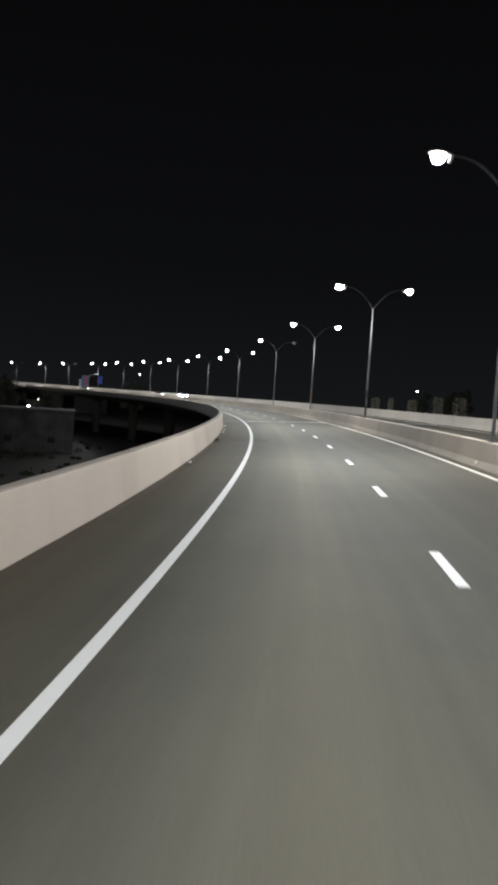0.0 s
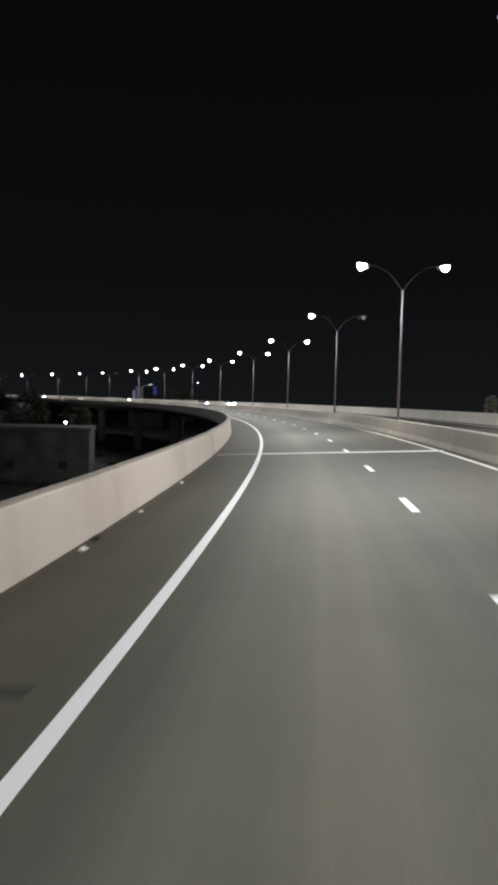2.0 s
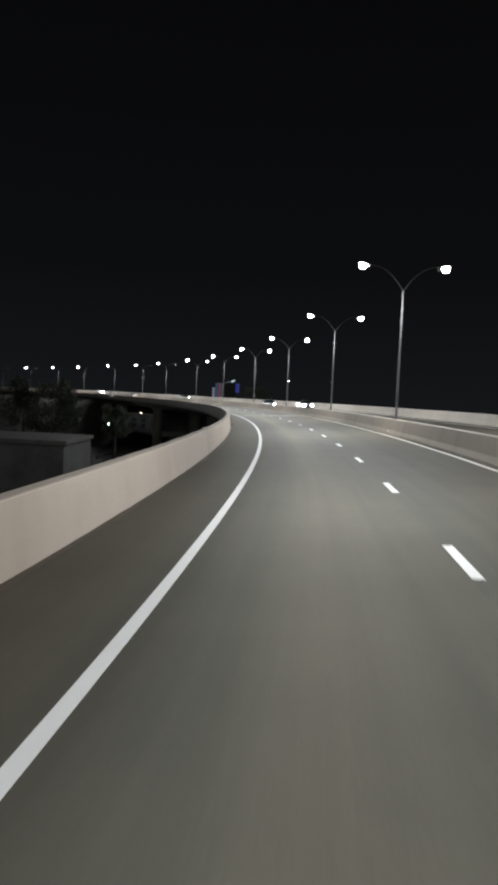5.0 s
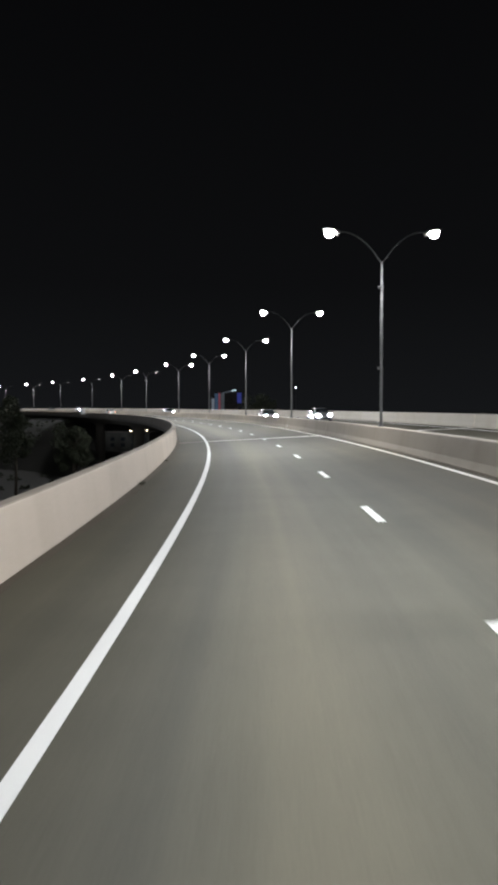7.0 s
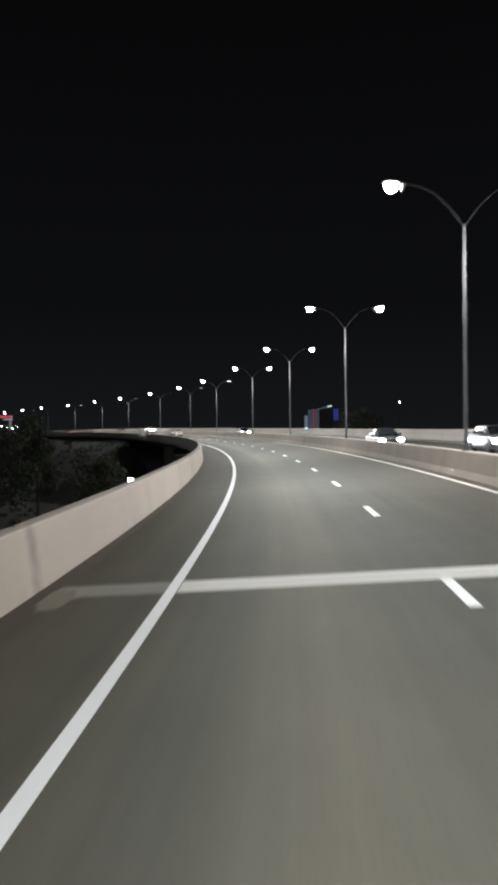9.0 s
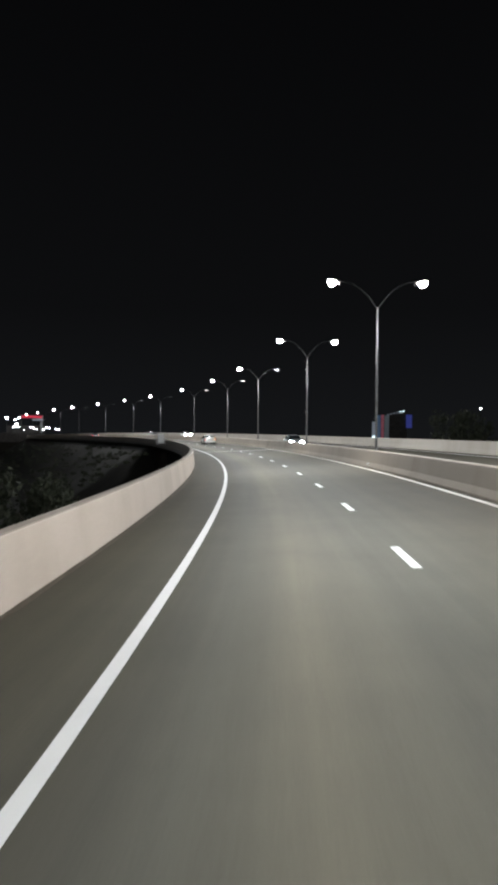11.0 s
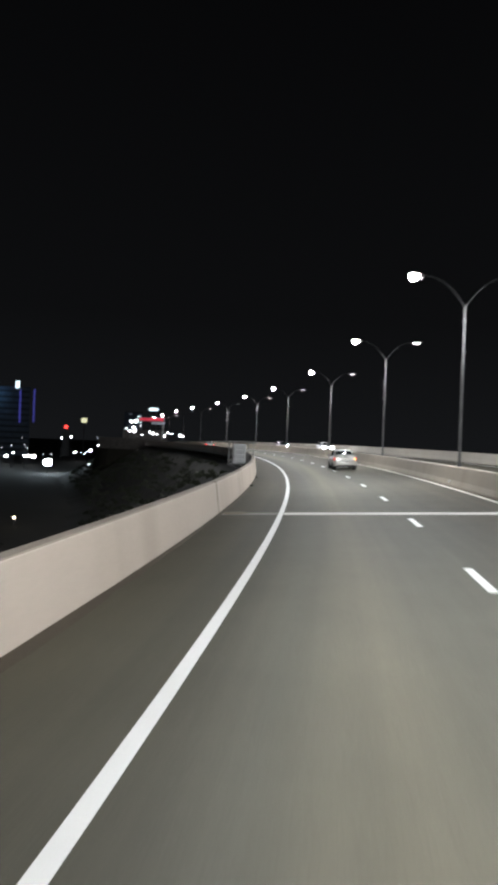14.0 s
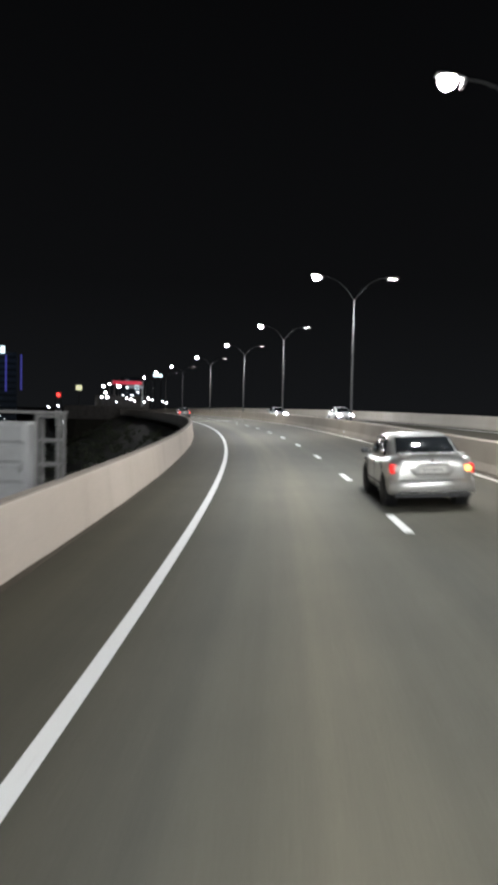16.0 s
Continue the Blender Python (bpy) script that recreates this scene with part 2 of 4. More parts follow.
def box(bm, c, size, m=None, bevel=0.0):
    r = bmesh.ops.create_cube(bm, size=1.0)
    vs = r["verts"]
    bmesh.ops.scale(bm, vec=size, verts=vs)
    if bevel:
        es = list({e for v in vs for e in v.link_edges})
        vs = list({v for f in bmesh.ops.bevel(bm, geom=es, offset=bevel, segments=2, affect="EDGES", profile=0.5)["faces"] for v in f.verts} | {v for v in vs if v.is_valid})
    bmesh.ops.translate(bm, vec=c, verts=vs)
    if m is not None:
        bmesh.ops.transform(bm, matrix=m, verts=vs)
    return vs


def loft(bm, rings, closed=True, caps=True):
    rows = [[bm.verts.new(p) for p in ring] for ring in rings]
    n = len(rows[0])
    for a, b in zip(rows, rows[1:]):
        for i in range(n if closed else n - 1):
            j = (i + 1) % n
            bm.faces.new((a[i], a[j], b[j], b[i]))
    if caps and closed:
        bm.faces.new(rows[0][::-1])
        bm.faces.new(rows[-1])
    return rows


def tube(bm, pts, radii, seg=10):
    rings = []
    for i, p in enumerate(pts):
        p = Vector(p)
        a = Vector(pts[max(0, i - 1)])
        b = Vector(pts[min(len(pts) - 1, i + 1)])
        q = (b - a).to_track_quat("Z", "Y")
        r = radii[i] if isinstance(radii, (list, tuple)) else radii
        rings.append([p + q @ Vector((r * math.cos(k * math.tau / seg), r * math.sin(k * math.tau / seg), 0)) for k in range(seg)])
    loft(bm, rings)


def lathe(bm, profile, seg=20, axis="X", at=(0, 0, 0)):
    """profile: (along, radius) pairs, turned round the axis."""
    rings = []
    for a, r in profile:
        ring = []
        for k in range(seg):
            c, s = math.cos(k * math.tau / seg) * r, math.sin(k * math.tau / seg) * r
            p = (a, c, s) if axis == "X" else ((c, s, a) if axis == "Z" else (c, a, s))
            ring.append(Vector(p) + Vector(at))
        rings.append(ring)
    loft(bm, rings)


# ---- the road's line: bends (1/km) every 50 m and levels every 100 m from -60 m ----
BEND = [4.518, 3.72, 2.922, 2.124, 2.495, 2.265, 2.44, 2.314, 2.291, 2.544, 2.488, 1.038, -0.621, -0.854, -0.549, -0.234, -0.05, 0.021, 0.031, 0.02, 0.005]
LEVEL = [-0.368, -1.079, -0.754, -0.466, -0.198, 0.293, 0.172, -1.405, -2.983, -4.562, -6.14]
CROSSFALL = 0.04687
STEP, FIRST, COUNT = 2.0, -60.0, 500
_s = FIRST + STEP * np.arange(COUNT)
_bend = np.interp(_s, -60 + 50.0 * np.arange(len(BEND)), BEND) / 1000
_th = np.cumsum(_bend) * STEP
_zero = int(-FIRST / STEP)
_th = _th - _th[_zero]
_x = np.cumsum(-np.sin(_th)) * STEP
_y = np.cumsum(np.cos(_th)) * STEP
_x, _y = _x - _x[_zero], _y - _y[_zero]
_lev = np.interp(_s, -60 + 100.0 * np.arange(len(LEVEL)), LEVEL)
_lev = np.convolve(np.pad(_lev, 15, mode="edge"), np.ones(31) / 31, "valid")
GROUND_Z = -13.6


def along(s, r, up=0.0, fall=CROSSFALL):
    """The place s metres along the left edge line, r metres to its right, up above the road; and the heading in degrees."""
    x, y, z, a = (float(np.interp(s, _s, q)) for q in (_x, _y, _lev, _th))
    return Vector((x + r * math.cos(a), y + r * math.sin(a), z + up + fall * r)), math.degrees(a)


def on_road(s, r, up=0.0, turn=0.0, lean=True):
    p, a = along(s, r, up)
    return pose(*p, 0, -math.degrees(math.atan(CROSSFALL)) * math.cos(radians(turn)) if lean else 0, a + turn)


def sweep(bm, profile, s0, s1, step=4.0, uv=True):
    """A closed profile of (r, up) carried along the road."""
    n = max(2, int(round((s1 - s0) / step)) + 1)
    ss = [s0 + (s1 - s0) * i / (n - 1) for i in range(n)]
    rows = loft(bm, [[along(s, r, u)[0] for r, u in profile] for s in ss])
    if uv:
        lay = bm.loops.layers.uv.verify()
        where = {v: (profile[j][0], s) for row, s in zip(rows, ss) for j, v in enumerate(row)}
        for f in bm.faces:
            for lp in f.loops:
                if lp.vert in where:
                    lp[lay].uv = where[lp.vert]


ROAD_A, ROAD_B = -40.0, 880.0
JOINTS = (8.4, 118.5, 228.6, 338.6, 448.7, 558.7)

# ---- ground ----
bm = bmesh.new()
GN = 60
gv = {}
for i in range(GN + 1):
    for j in range(GN + 1):
        u, v = 2 * i / GN - 1, 2 * j / GN - 1
        x, y = -200 + 2600 * u * abs(u), 300 + 2600 * v * abs(v)
        gv[i, j] = bm.verts.new((x, y, GROUND_Z + 0.7 * noise.noise(Vector((x * 0.02, y * 0.02, 0)))))
for i in range(GN):
    for j in range(GN):
        bm.faces.new((gv[i, j], gv[i + 1, j], gv[i + 1, j + 1], gv[i, j + 1]))
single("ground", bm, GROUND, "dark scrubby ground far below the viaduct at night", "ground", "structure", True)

# ---- viaduct deck ----
bm = bmesh.new()
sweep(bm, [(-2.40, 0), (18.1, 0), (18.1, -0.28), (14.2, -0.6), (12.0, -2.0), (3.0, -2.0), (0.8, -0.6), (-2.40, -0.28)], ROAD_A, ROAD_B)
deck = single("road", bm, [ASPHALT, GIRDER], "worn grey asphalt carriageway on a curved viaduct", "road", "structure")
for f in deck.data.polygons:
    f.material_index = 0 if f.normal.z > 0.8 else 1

for k in range(17):
    s = 27.0 + 36.7 * k
    bm = bmesh.new()
    m = on_road(s, 7.5, -2.0, lean=False)
    drop = m.translation.z - GROUND_Z + 1.0
    lathe(bm, [(-drop, 1.3), (-1.2, 1.3), (-0.6, 2.0), (0.05, 2.6)], 20, "Z")
    pier = single("viaduct_pier", bm, GIRDER, "round concrete pier flaring under the viaduct deck", "pier", "structure", True, "piers under the viaduct")
    pier.matrix_basis = m


# ---- parapets and median barrier, cut at the expansion joints ----
def wall(name, profile, label, mat=CONCRETE):
    cuts = (ROAD_A,) + JOINTS + (ROAD_B,)
    root = thing(name, Matrix(), label, "barrier", kind="structure")
    for a, b in zip(cuts, cuts[1:]):
        bm = bmesh.new()
        sweep(bm, profile, a + 0.15, b - 0.15, 3.0)
        part("concrete_segment", bm, mat, root)
    mid = (profile[0][0] + profile[-1][0]) / 2
    for j in JOINTS:
        bm = bmesh.new()
        sweep(bm, [(mid + (r - mid) * 0.97, u * 0.985) for r, u in profile], j - 0.149, j + 0.149, 0.1)
        part("joint_filler", bm, FILLER, root, "stained recessed joint filler")
    return root


parapet = wall("parapet_left", [(-1.89, -0.05), (-1.905, 0.08), (-1.935, 0.30), (-2.02, 0.95), (-2.04, 0.975), (-2.25, 0.975), (-2.28, 0.95), (-2.37, -0.3)],
     "pale concrete parapet along the inner curve of the viaduct")
wall("median_barrier", [(7.59, -0.05), (7.595, 0.075), (7.70, 0.29), (7.815, 0.89), (7.84, 0.92), (8.06, 0.92), (8.085, 0.89), (8.20, 0.29), (8.305, 0.075), (8.31, -0.05)],
     "traffic-stained concrete median barrier between the carriageways", MEDIAN)
wall("parapet_right", [(17.55, -0.05), (17.57, 0.12), (17.63, 0.36), (17.68, 0.86), (17.71, 0.89), (17.95, 0.89), (17.98, 0.86), (18.04, -0.2)],
     "greyish concrete parapet beyond the opposite carriageway", FAR_CONCRETE)

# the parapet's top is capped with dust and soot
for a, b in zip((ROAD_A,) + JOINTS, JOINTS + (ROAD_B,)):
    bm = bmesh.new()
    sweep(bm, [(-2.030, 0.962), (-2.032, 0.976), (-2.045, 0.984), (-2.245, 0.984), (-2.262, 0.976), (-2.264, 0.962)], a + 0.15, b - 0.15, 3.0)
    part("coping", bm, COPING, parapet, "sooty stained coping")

# ---- road markings ----
def strip(name, r, width, label, paint=LINE, s0=ROAD_A, s1=ROAD_B):
    bm = bmesh.new()
    sweep(bm, [(r - width / 2, -0.004), (r - width / 2, 0.005), (r + width / 2, 0.005), (r + width / 2, -0.004)], s0, s1, 2.0)
    single(name, bm, paint, label, "road marking", "structure")


strip("edge_line", -0.015, 0.15, "solid white painted edge line beside the hard shoulder")
strip("edge_line", 7.35, 0.15, "dusty off-white painted edge line along the median", DUSTY_LINE)
strip("edge_line", 8.85, 0.15, "solid white painted line on the opposite carriageway")
strip("edge_line", 16.6, 0.15, "solid white painted line near the far parapet")


def dash_mesh(length, width):
    bm = bmesh.new()
    box(bm, (0, 0, 0.0005), (width, length, 0.009))
    return finish("lane_dash", bm, LINE)


DASH = dash_mesh(2.1, 0.15)
lane_dashes = thing("lane_line", Matrix(), "broken white lane line between the two lanes", "road marking", kind="structure")
for k in range(68):
    share("dash", DASH, lane_dashes, on_road(2.78 + 8.335 * (k + 2), 3.65))
far_dashes = thing("lane_line", Matrix(), "broken white lane line on the opposite carriageway", "road marking", kind="structure")
for k in range(60):
    share("dash", DASH, far_dashes, on_road(6.0 + 8.335 * (k + 2), 12.7))

# ---- expansion joints ----
for s in JOINTS[1:]:
    root = thing("expansion_joint", Matrix(), "pale concrete expansion joint strip across the road", "expansion joint", kind="structure")
    for lo, hi in ((-0.30, -0.012), (0.012, 0.40)):
        bm = bmesh.new()
        for a, b in ((0.08, 7.55), (8.35, 17.5)):
            sweep(bm, [(a, -0.004), (a, 0.004), (b, 0.004), (b, -0.004)], s + lo, s + hi, 1.0)
        part("nosing", bm, NOSING, root)
        bm = bmesh.new()
        sweep(bm, [(-1.88, -0.004), (-1.88, 0.004), (0.08, 0.004), (0.08, -0.004)], s + lo, s + hi, 1.0)
        part("dusty_nosing", bm, DUSTY, root, "dust-covered end of the joint strip")
    bm = bmesh.new()
    for a, b in ((-1.86, 7.55), (8.35, 17.5)):
        sweep(bm, [(a, -0.004), (a, 0.002), (b, 0.002), (b, -0.004)], s - 0.012, s + 0.012, 1.0)
    part("rubber_seal", bm, RUBBER, root, "black rubber seal")


# ---- dirt that has gathered at the feet of the barriers ----
def dirt_bank(r0, r1, high, seed, label):
    """An uneven skirt of dirt from the barrier's foot at r0 out towards r1."""
    rnd = random.Random(seed)
    verts, faces = [], []
    n, reach = 820, 0.6
    for i in range(n):
        s = -20.0 + 0.55 * i
        reach = min(1.0, max(0.25, reach + rnd.uniform(-0.11, 0.11)))
        for q, up in ((0.0, high * (0.6 + 0.4 * reach)), (0.35, high * 0.55), (0.75, high * 0.2), (1.0, -0.003)):
            jag = rnd.uniform(-0.03, 0.03) if q else 0.0
            verts.append(tuple(along(s, r0 + (r1 - r0) * q * reach + jag, up)[0]))
    for i in range(n - 1):
        for j in range(3):
            a = 4 * i + j
            faces.append((a, a + 1, a + 5, a + 4) if r1 > r0 else (a, a + 4, a + 5, a + 1))
    me = bpy.data.meshes.new("dirt_bank")
    me.from_pydata(verts, [], faces)
    me.materials.append(DIRT)
    for f in me.polygons:
        f.use_smooth = True
    tagged(new("dirt_bank", me), label, "dirt", kind="stuff")


dirt_bank(-1.91, -1.62, 0.04, 11, "brown dust and grit gathered at the parapet's foot")
dirt_bank(7.61, 7.43, 0.04, 12, "brown dust and grit gathered at the median's foot")
dirt_bank(8.29, 8.60, 0.04, 13, "brown dust and grit along the opposite carriageway")

# ---- street lamps on the median ----
ARM, HEAD_Z, TOP_Z = 2.29, 8.90, 7.58
POSTS = (19.7, 47.6, 75.58, 103.54, 131.49, 157.32, 187.23, 214.79, 243.74, 269.84, 296.71, 322.19, 351.68, 375.00, 403.15, 433.14, 458.38, 485.99, 516.26, 541.72, 571.14, 598.0)

lamp_data = bpy.data.lights.new("street_light", "AREA")
lamp_data.shape, lamp_data.size, lamp_data.size_y = "RECTANGLE", 0.5, 0.30
lamp_data.energy, lamp_data.color = LAMP_WATTS, LAMP_COLOUR
flat_data = bpy.data.lights.new("flat_street_light", "AREA")
flat_data.shape, flat_data.size, flat_data.size_y = "RECTANGLE", 0.44, 0.24
flat_data.energy, flat_data.color = 0.65 * LAMP_WATTS, LAMP_COLOUR


# heads over the opposite carriageway that have a flat glass, with the depth of the skirt round it
SKIRTS = {12: 0.083, 13: 0.044, 14: 0.063, 15: 0.048, 16: 0.044, 17: 0.074, 18: 0.019, 19: 0.019, 20: 0.022, 21: 0.022}


def lamp_parts():
    out = {}
    bm = bmesh.new()
    tube(bm, [(0, 0, 0.05), (0, 0, 0.5), (0, 0, 4.0), (0, 0, TOP_Z)], [0.068, 0.066, 0.056, 0.041], 12)
    out["pole"] = finish("pole", bm, STEEL, True)
    bm = bmesh.new()
    box(bm, (0, 0, 0.015), (0.21, 0.34, 0.03), bevel=0.006)
    lathe(bm, [(0.03, 0.10), (0.08, 0.095), (0.20, 0.085)], 12, "Z")
    for sx in (-1, 1):
        for sy in (-1, 1):
            lathe(bm, [(0.03, 0.022), (0.07, 0.022)], 6, "Z", (sx * 0.078, sy * 0.14, 0))
    out["base_flange"] = finish("base_flange", bm, STEEL)
    bm = bmesh.new()
    box(bm, (0, -0.060, 1.1), (0.08, 0.03, 0.42), bevel=0.006)
    out["access_door"] = finish("access_door", bm, DARK_STEEL)
    bm = bmesh.new()
    pts = [(0.0, 0, TOP_Z - 0.12)]
    for k in range(1, 9):
        u = k / 8
        pts.append(((ARM - 0.30) * u, 0, TOP_Z - 0.12 + (HEAD_Z - TOP_Z + 0.14) * (1 - (1 - u) ** 2.2)))
    tube(bm, pts, [0.030] * 4 + [0.024] * 5, 8)
    out["arm"] = finish("arm", bm, ARM_STEEL, True)
    bm = bmesh.new()
    rings = []
    for xx, w, h in ((-0.36, 0.05, 0.04), (-0.30, 0.08, 0.06), (-0.1, 0.15, 0.10), (0.2, 0.165, 0.11), (0.40, 0.13, 0.08), (0.46, 0.06, 0.04)):
        rings.append([(xx, w * math.cos(k * math.tau / 12), max(0, h * math.sin(k * math.tau / 12)) + (0.0 if math.sin(k * math.tau / 12) > 0 else -0.02)) for k in range(12)])
    loft(bm, rings)
    # added box on the arm side keeps the lens's light off the pole
    box(bm, (-0.27, 0, -0.09), (0.10, 0.28, 0.20), bevel=0.03)
    out["head"] = finish("lamp_head", bm, STEEL, True)
    for key, mt in (("lens", LENS), ("lens_off", LENS_OFF)):
        bm = bmesh.new()
        rings = []
        for q in range(6):
            a = q / 5 * math.pi / 2
            rings.append([(0.12 + 0.24 * math.cos(a) * math.cos(k * math.tau / 16) if q < 5 else 0.12 + 0.02 * math.cos(k * math.tau / 16),
                           (0.20 * math.cos(a) if q < 5 else 0.01) * math.sin(k * math.tau / 16), -0.022 - 0.29 * math.sin(a)) for k in range(16)])
        loft(bm, rings)
        out[key] = finish("lens", bm, mt, True)
    # a shallow cut-off head: an upper shell, four skirts and a flat glass drawn up between them
    bm = bmesh.new()
    box(bm, (0.10, 0, 0.035), (0.66, 0.60, 0.07), bevel=0.025)
    box(bm, (-0.30, 0, 0.03), (0.16, 0.10, 0.08), bevel=0.02)
    out["flat_head"] = finish("lamp_head", bm, STEEL, True)
    for depth in sorted(set(SKIRTS.values())):
        bm = bmesh.new()
        for sy in (-1, 1):
            box(bm, (0.10, sy * 0.264, -depth / 2 - 0.006), (0.60, 0.014, depth + 0.012))
            box(bm, (0.10 + sy * 0.293, 0, -depth / 2 - 0.006), (0.014, 0.514, depth + 0.012))
        out["skirt", depth] = finish("skirt", bm, ARM_STEEL)
    bm = bmesh.new()
    box(bm, (0.10, 0, -0.004), (0.56, 0.50, 0.006))
    out["flat_glass"] = finish("lens", bm, LENS)
    bm = bmesh.new()
    lathe(bm, [(-0.05, 0.074), (0.05, 0.074)], 12, "Z")
    box(bm, (-0.11, 0, 0), (0.12, 0.07, 0.14), bevel=0.01)
    out["clamp"] = finish("clamp_band", bm, STEEL)
    bm = bmesh.new()
    lathe(bm, [(0.30, 0.073), (0.44, 0.072)], 12, "Z")
    out["wrap"] = finish("mottled_wrap", bm, RUST)
    bm = bmesh.new()
    lathe(bm, [(0.22, 0.073), (1.9, 0.069)], 12, "Z")
    out["sleeve"] = finish("dark_sleeve", bm, TAR)
    return out


LP = lamp_parts()


def street_lamp(k, s):
    p, a = along(s, 7.95, 0.92)
    root = thing("street_lamp", pose(*p, 0, 0, a), "tall galvanised twin-arm street lamp lit on the median barrier", "street lamp", "street lamps on the median")
    share("pole", LP["pole"], root)
    share("base_flange", LP["base_flange"], root)
    share("access_door", LP["access_door"], root)
    if k in (7, 11):
        for z in (2.7, 6.4):
            share("clamp_band", LP["clamp"], root, pose(0, 0, z))
    if k == 3:
        tagged(share("sleeve", LP["sleeve"], root), label="dark tarred sleeve round the foot")
    if k == 4:
        for j in range(7):
            tagged(share("wrap_band", LP["wrap"], root, pose(0, 0, 0.25 * j)), label="rusty mottled band round the foot")
    for side in (-1, 1):
        turn = 0 if side > 0 else 180
        share("arm", LP["arm"], root, pose(0, 0, 0, 0, 0, turn))
        if side > 0 and k in SKIRTS:
            head = share("lamp_head", LP["flat_head"], root, pose(ARM, 0, HEAD_Z + 0.02))
            share("skirt", LP["skirt", SKIRTS[k]], head)
            share("lens", LP["flat_glass"], head)
            if k <= 17:
                for way in (-1, 1):
                    ld = new("street_light", flat_data)
                    ld.parent = head
                    ld.matrix_basis = pose(0.10, 0.14 * way, -0.21, 55 * way, 0, 0)
            continue
        head = share("lamp_head", LP["head"], root, pose(side * ARM, 0, HEAD_Z + 0.05, 0, -8, turn))
        dead = k == 5 and side > 0
        share("lens", LP["lens_off" if dead else "lens"], head)
        if not dead and k <= 17:
            # each head throws its light up and down the road, little straight down or at its own pole
            for way in (-1, 1):
                ld = new("street_light", lamp_data)
                ld.parent = head
                ld.matrix_basis = pose(0.12, 0.14 * way, -0.42, 60 * way, 0, 0)
    return root


for k, s in enumerate(POSTS):
    street_lamp(k, s)
    # a small reflector at the foot of the barrier beside every other post
    if k % 2 == 0:
        bm = bmesh.new()
        box(bm, (0, 0, 0), (0.05, 0.09, 0.09), bevel=0.01)
        refl = single("road_reflector", bm, REFLECT, "small white reflector on the median barrier's foot", "reflector", group="reflectors on the median")
        refl.matrix_basis = on_road(s + 0.6, 7.64, 0.22)


# ---- cars ----
def car_rings(stations):
    """stations: y, half width, floor, belt, crown."""
    rings = []
    for y, w, zb, zt, crown in stations:
        half = [(w * 0.80, zb), (w * 0.97, zb + 0.05), (w, zb + 0.20), (w, zb + (zt - zb) * 0.55), (w * 0.985, zt - 0.16), (w * 0.93, zt - 0.04), (w * 0.78, zt), (w * 0.35, zt + crown)]
        rings.append([(x, y, z) for x, z in half] + [(-x, y, z) for x, z in half[::-1]])
    return rings


def quad_panel(bm, corners, thick=0.012, cuts=4, bulge=0.03):
    a, b, c, d = (Vector(q) for q in corners)
    nrm = (b - a).cross(d - a).normalized()
    grid, back = [], []
    for i in range(cuts + 1):
        u = i / cuts
        row, brow = [], []
        for j in range(cuts + 1):
            v = j / cuts
            p = (a * (1 - u) + b * u) * (1 - v) + (d * (1 - u) + c * u) * v
            q = p + nrm * (bulge * 16 * u * (1 - u) * v * (1 - v))
            row.append(bm.verts.new(q))
            brow.append(bm.verts.new(q - nrm * thick))
        grid.append(row)
        back.append(brow)
    for i in range(cuts):
        for j in range(cuts):
            bm.faces.new((grid[i][j], grid[i + 1][j], grid[i + 1][j + 1], grid[i][j + 1]))
            bm.faces.new((back[i][j], back[i][j + 1], back[i + 1][j + 1], back[i + 1][j]))
    edge = [(i, 0) for i in range(cuts)] + [(cuts, j) for j in range(cuts)] + [(i, cuts) for i in range(cuts, 0, -1)] + [(0, j) for j in range(cuts, 0, -1)]
    for (i, j), (k, l) in zip(edge, edge[1:] + edge[:1]):
        bm.faces.new((grid[i][j], back[i][j], back[k][l], grid[k][l]))


def wheel_meshes():
    bm = bmesh.new()
    lathe(bm, [(-0.095, 0.20), (-0.10, 0.285), (-0.085, 0.308), (0.085, 0.308), (0.10, 0.285), (0.095, 0.20)], 28, "X")
    tyre = finish("tyre", bm, RUBBER, True)
    bm = bmesh.new()
    lathe(bm, [(0.02, 0.205), (0.075, 0.205), (0.088, 0.195), (0.06, 0.175), (0.055, 0.02)], 28, "X")
    for k in range(7):
        box(bm, (0.072, 0, 0.105), (0.022, 0.045, 0.16), Matrix.Rotation(k * math.tau / 7, 4, "X"), 0.006)
    lathe(bm, [(0.06, 0.045), (0.09, 0.038)], 12, "X")
    rim = finish("rim", bm, ALLOY)
    return tyre, rim


TYRE, RIM = wheel_meshes()
BODY_Y = [(-2.16, 0.62, 0.42, 0.80, 0.0), (-2.13, 0.76, 0.30, 0.96, 0.01), (-2.02, 0.82, 0.24, 1.045, 0.015), (-1.72, 0.845, 0.22, 1.05, 0.02), (-1.3, 0.85, 0.20, 1.02, 0.02), (-0.5, 0.85, 0.20, 0.965, 0.02),
          (0.5, 0.85, 0.20, 0.95, 0.02), (1.0, 0.845, 0.20, 0.945, 0.03), (1.45, 0.83, 0.21, 0.90, 0.035), (1.85, 0.79, 0.22, 0.82, 0.03), (2.08, 0.70, 0.25, 0.72, 0.02), (2.20, 0.52, 0.34, 0.60, 0.0)]


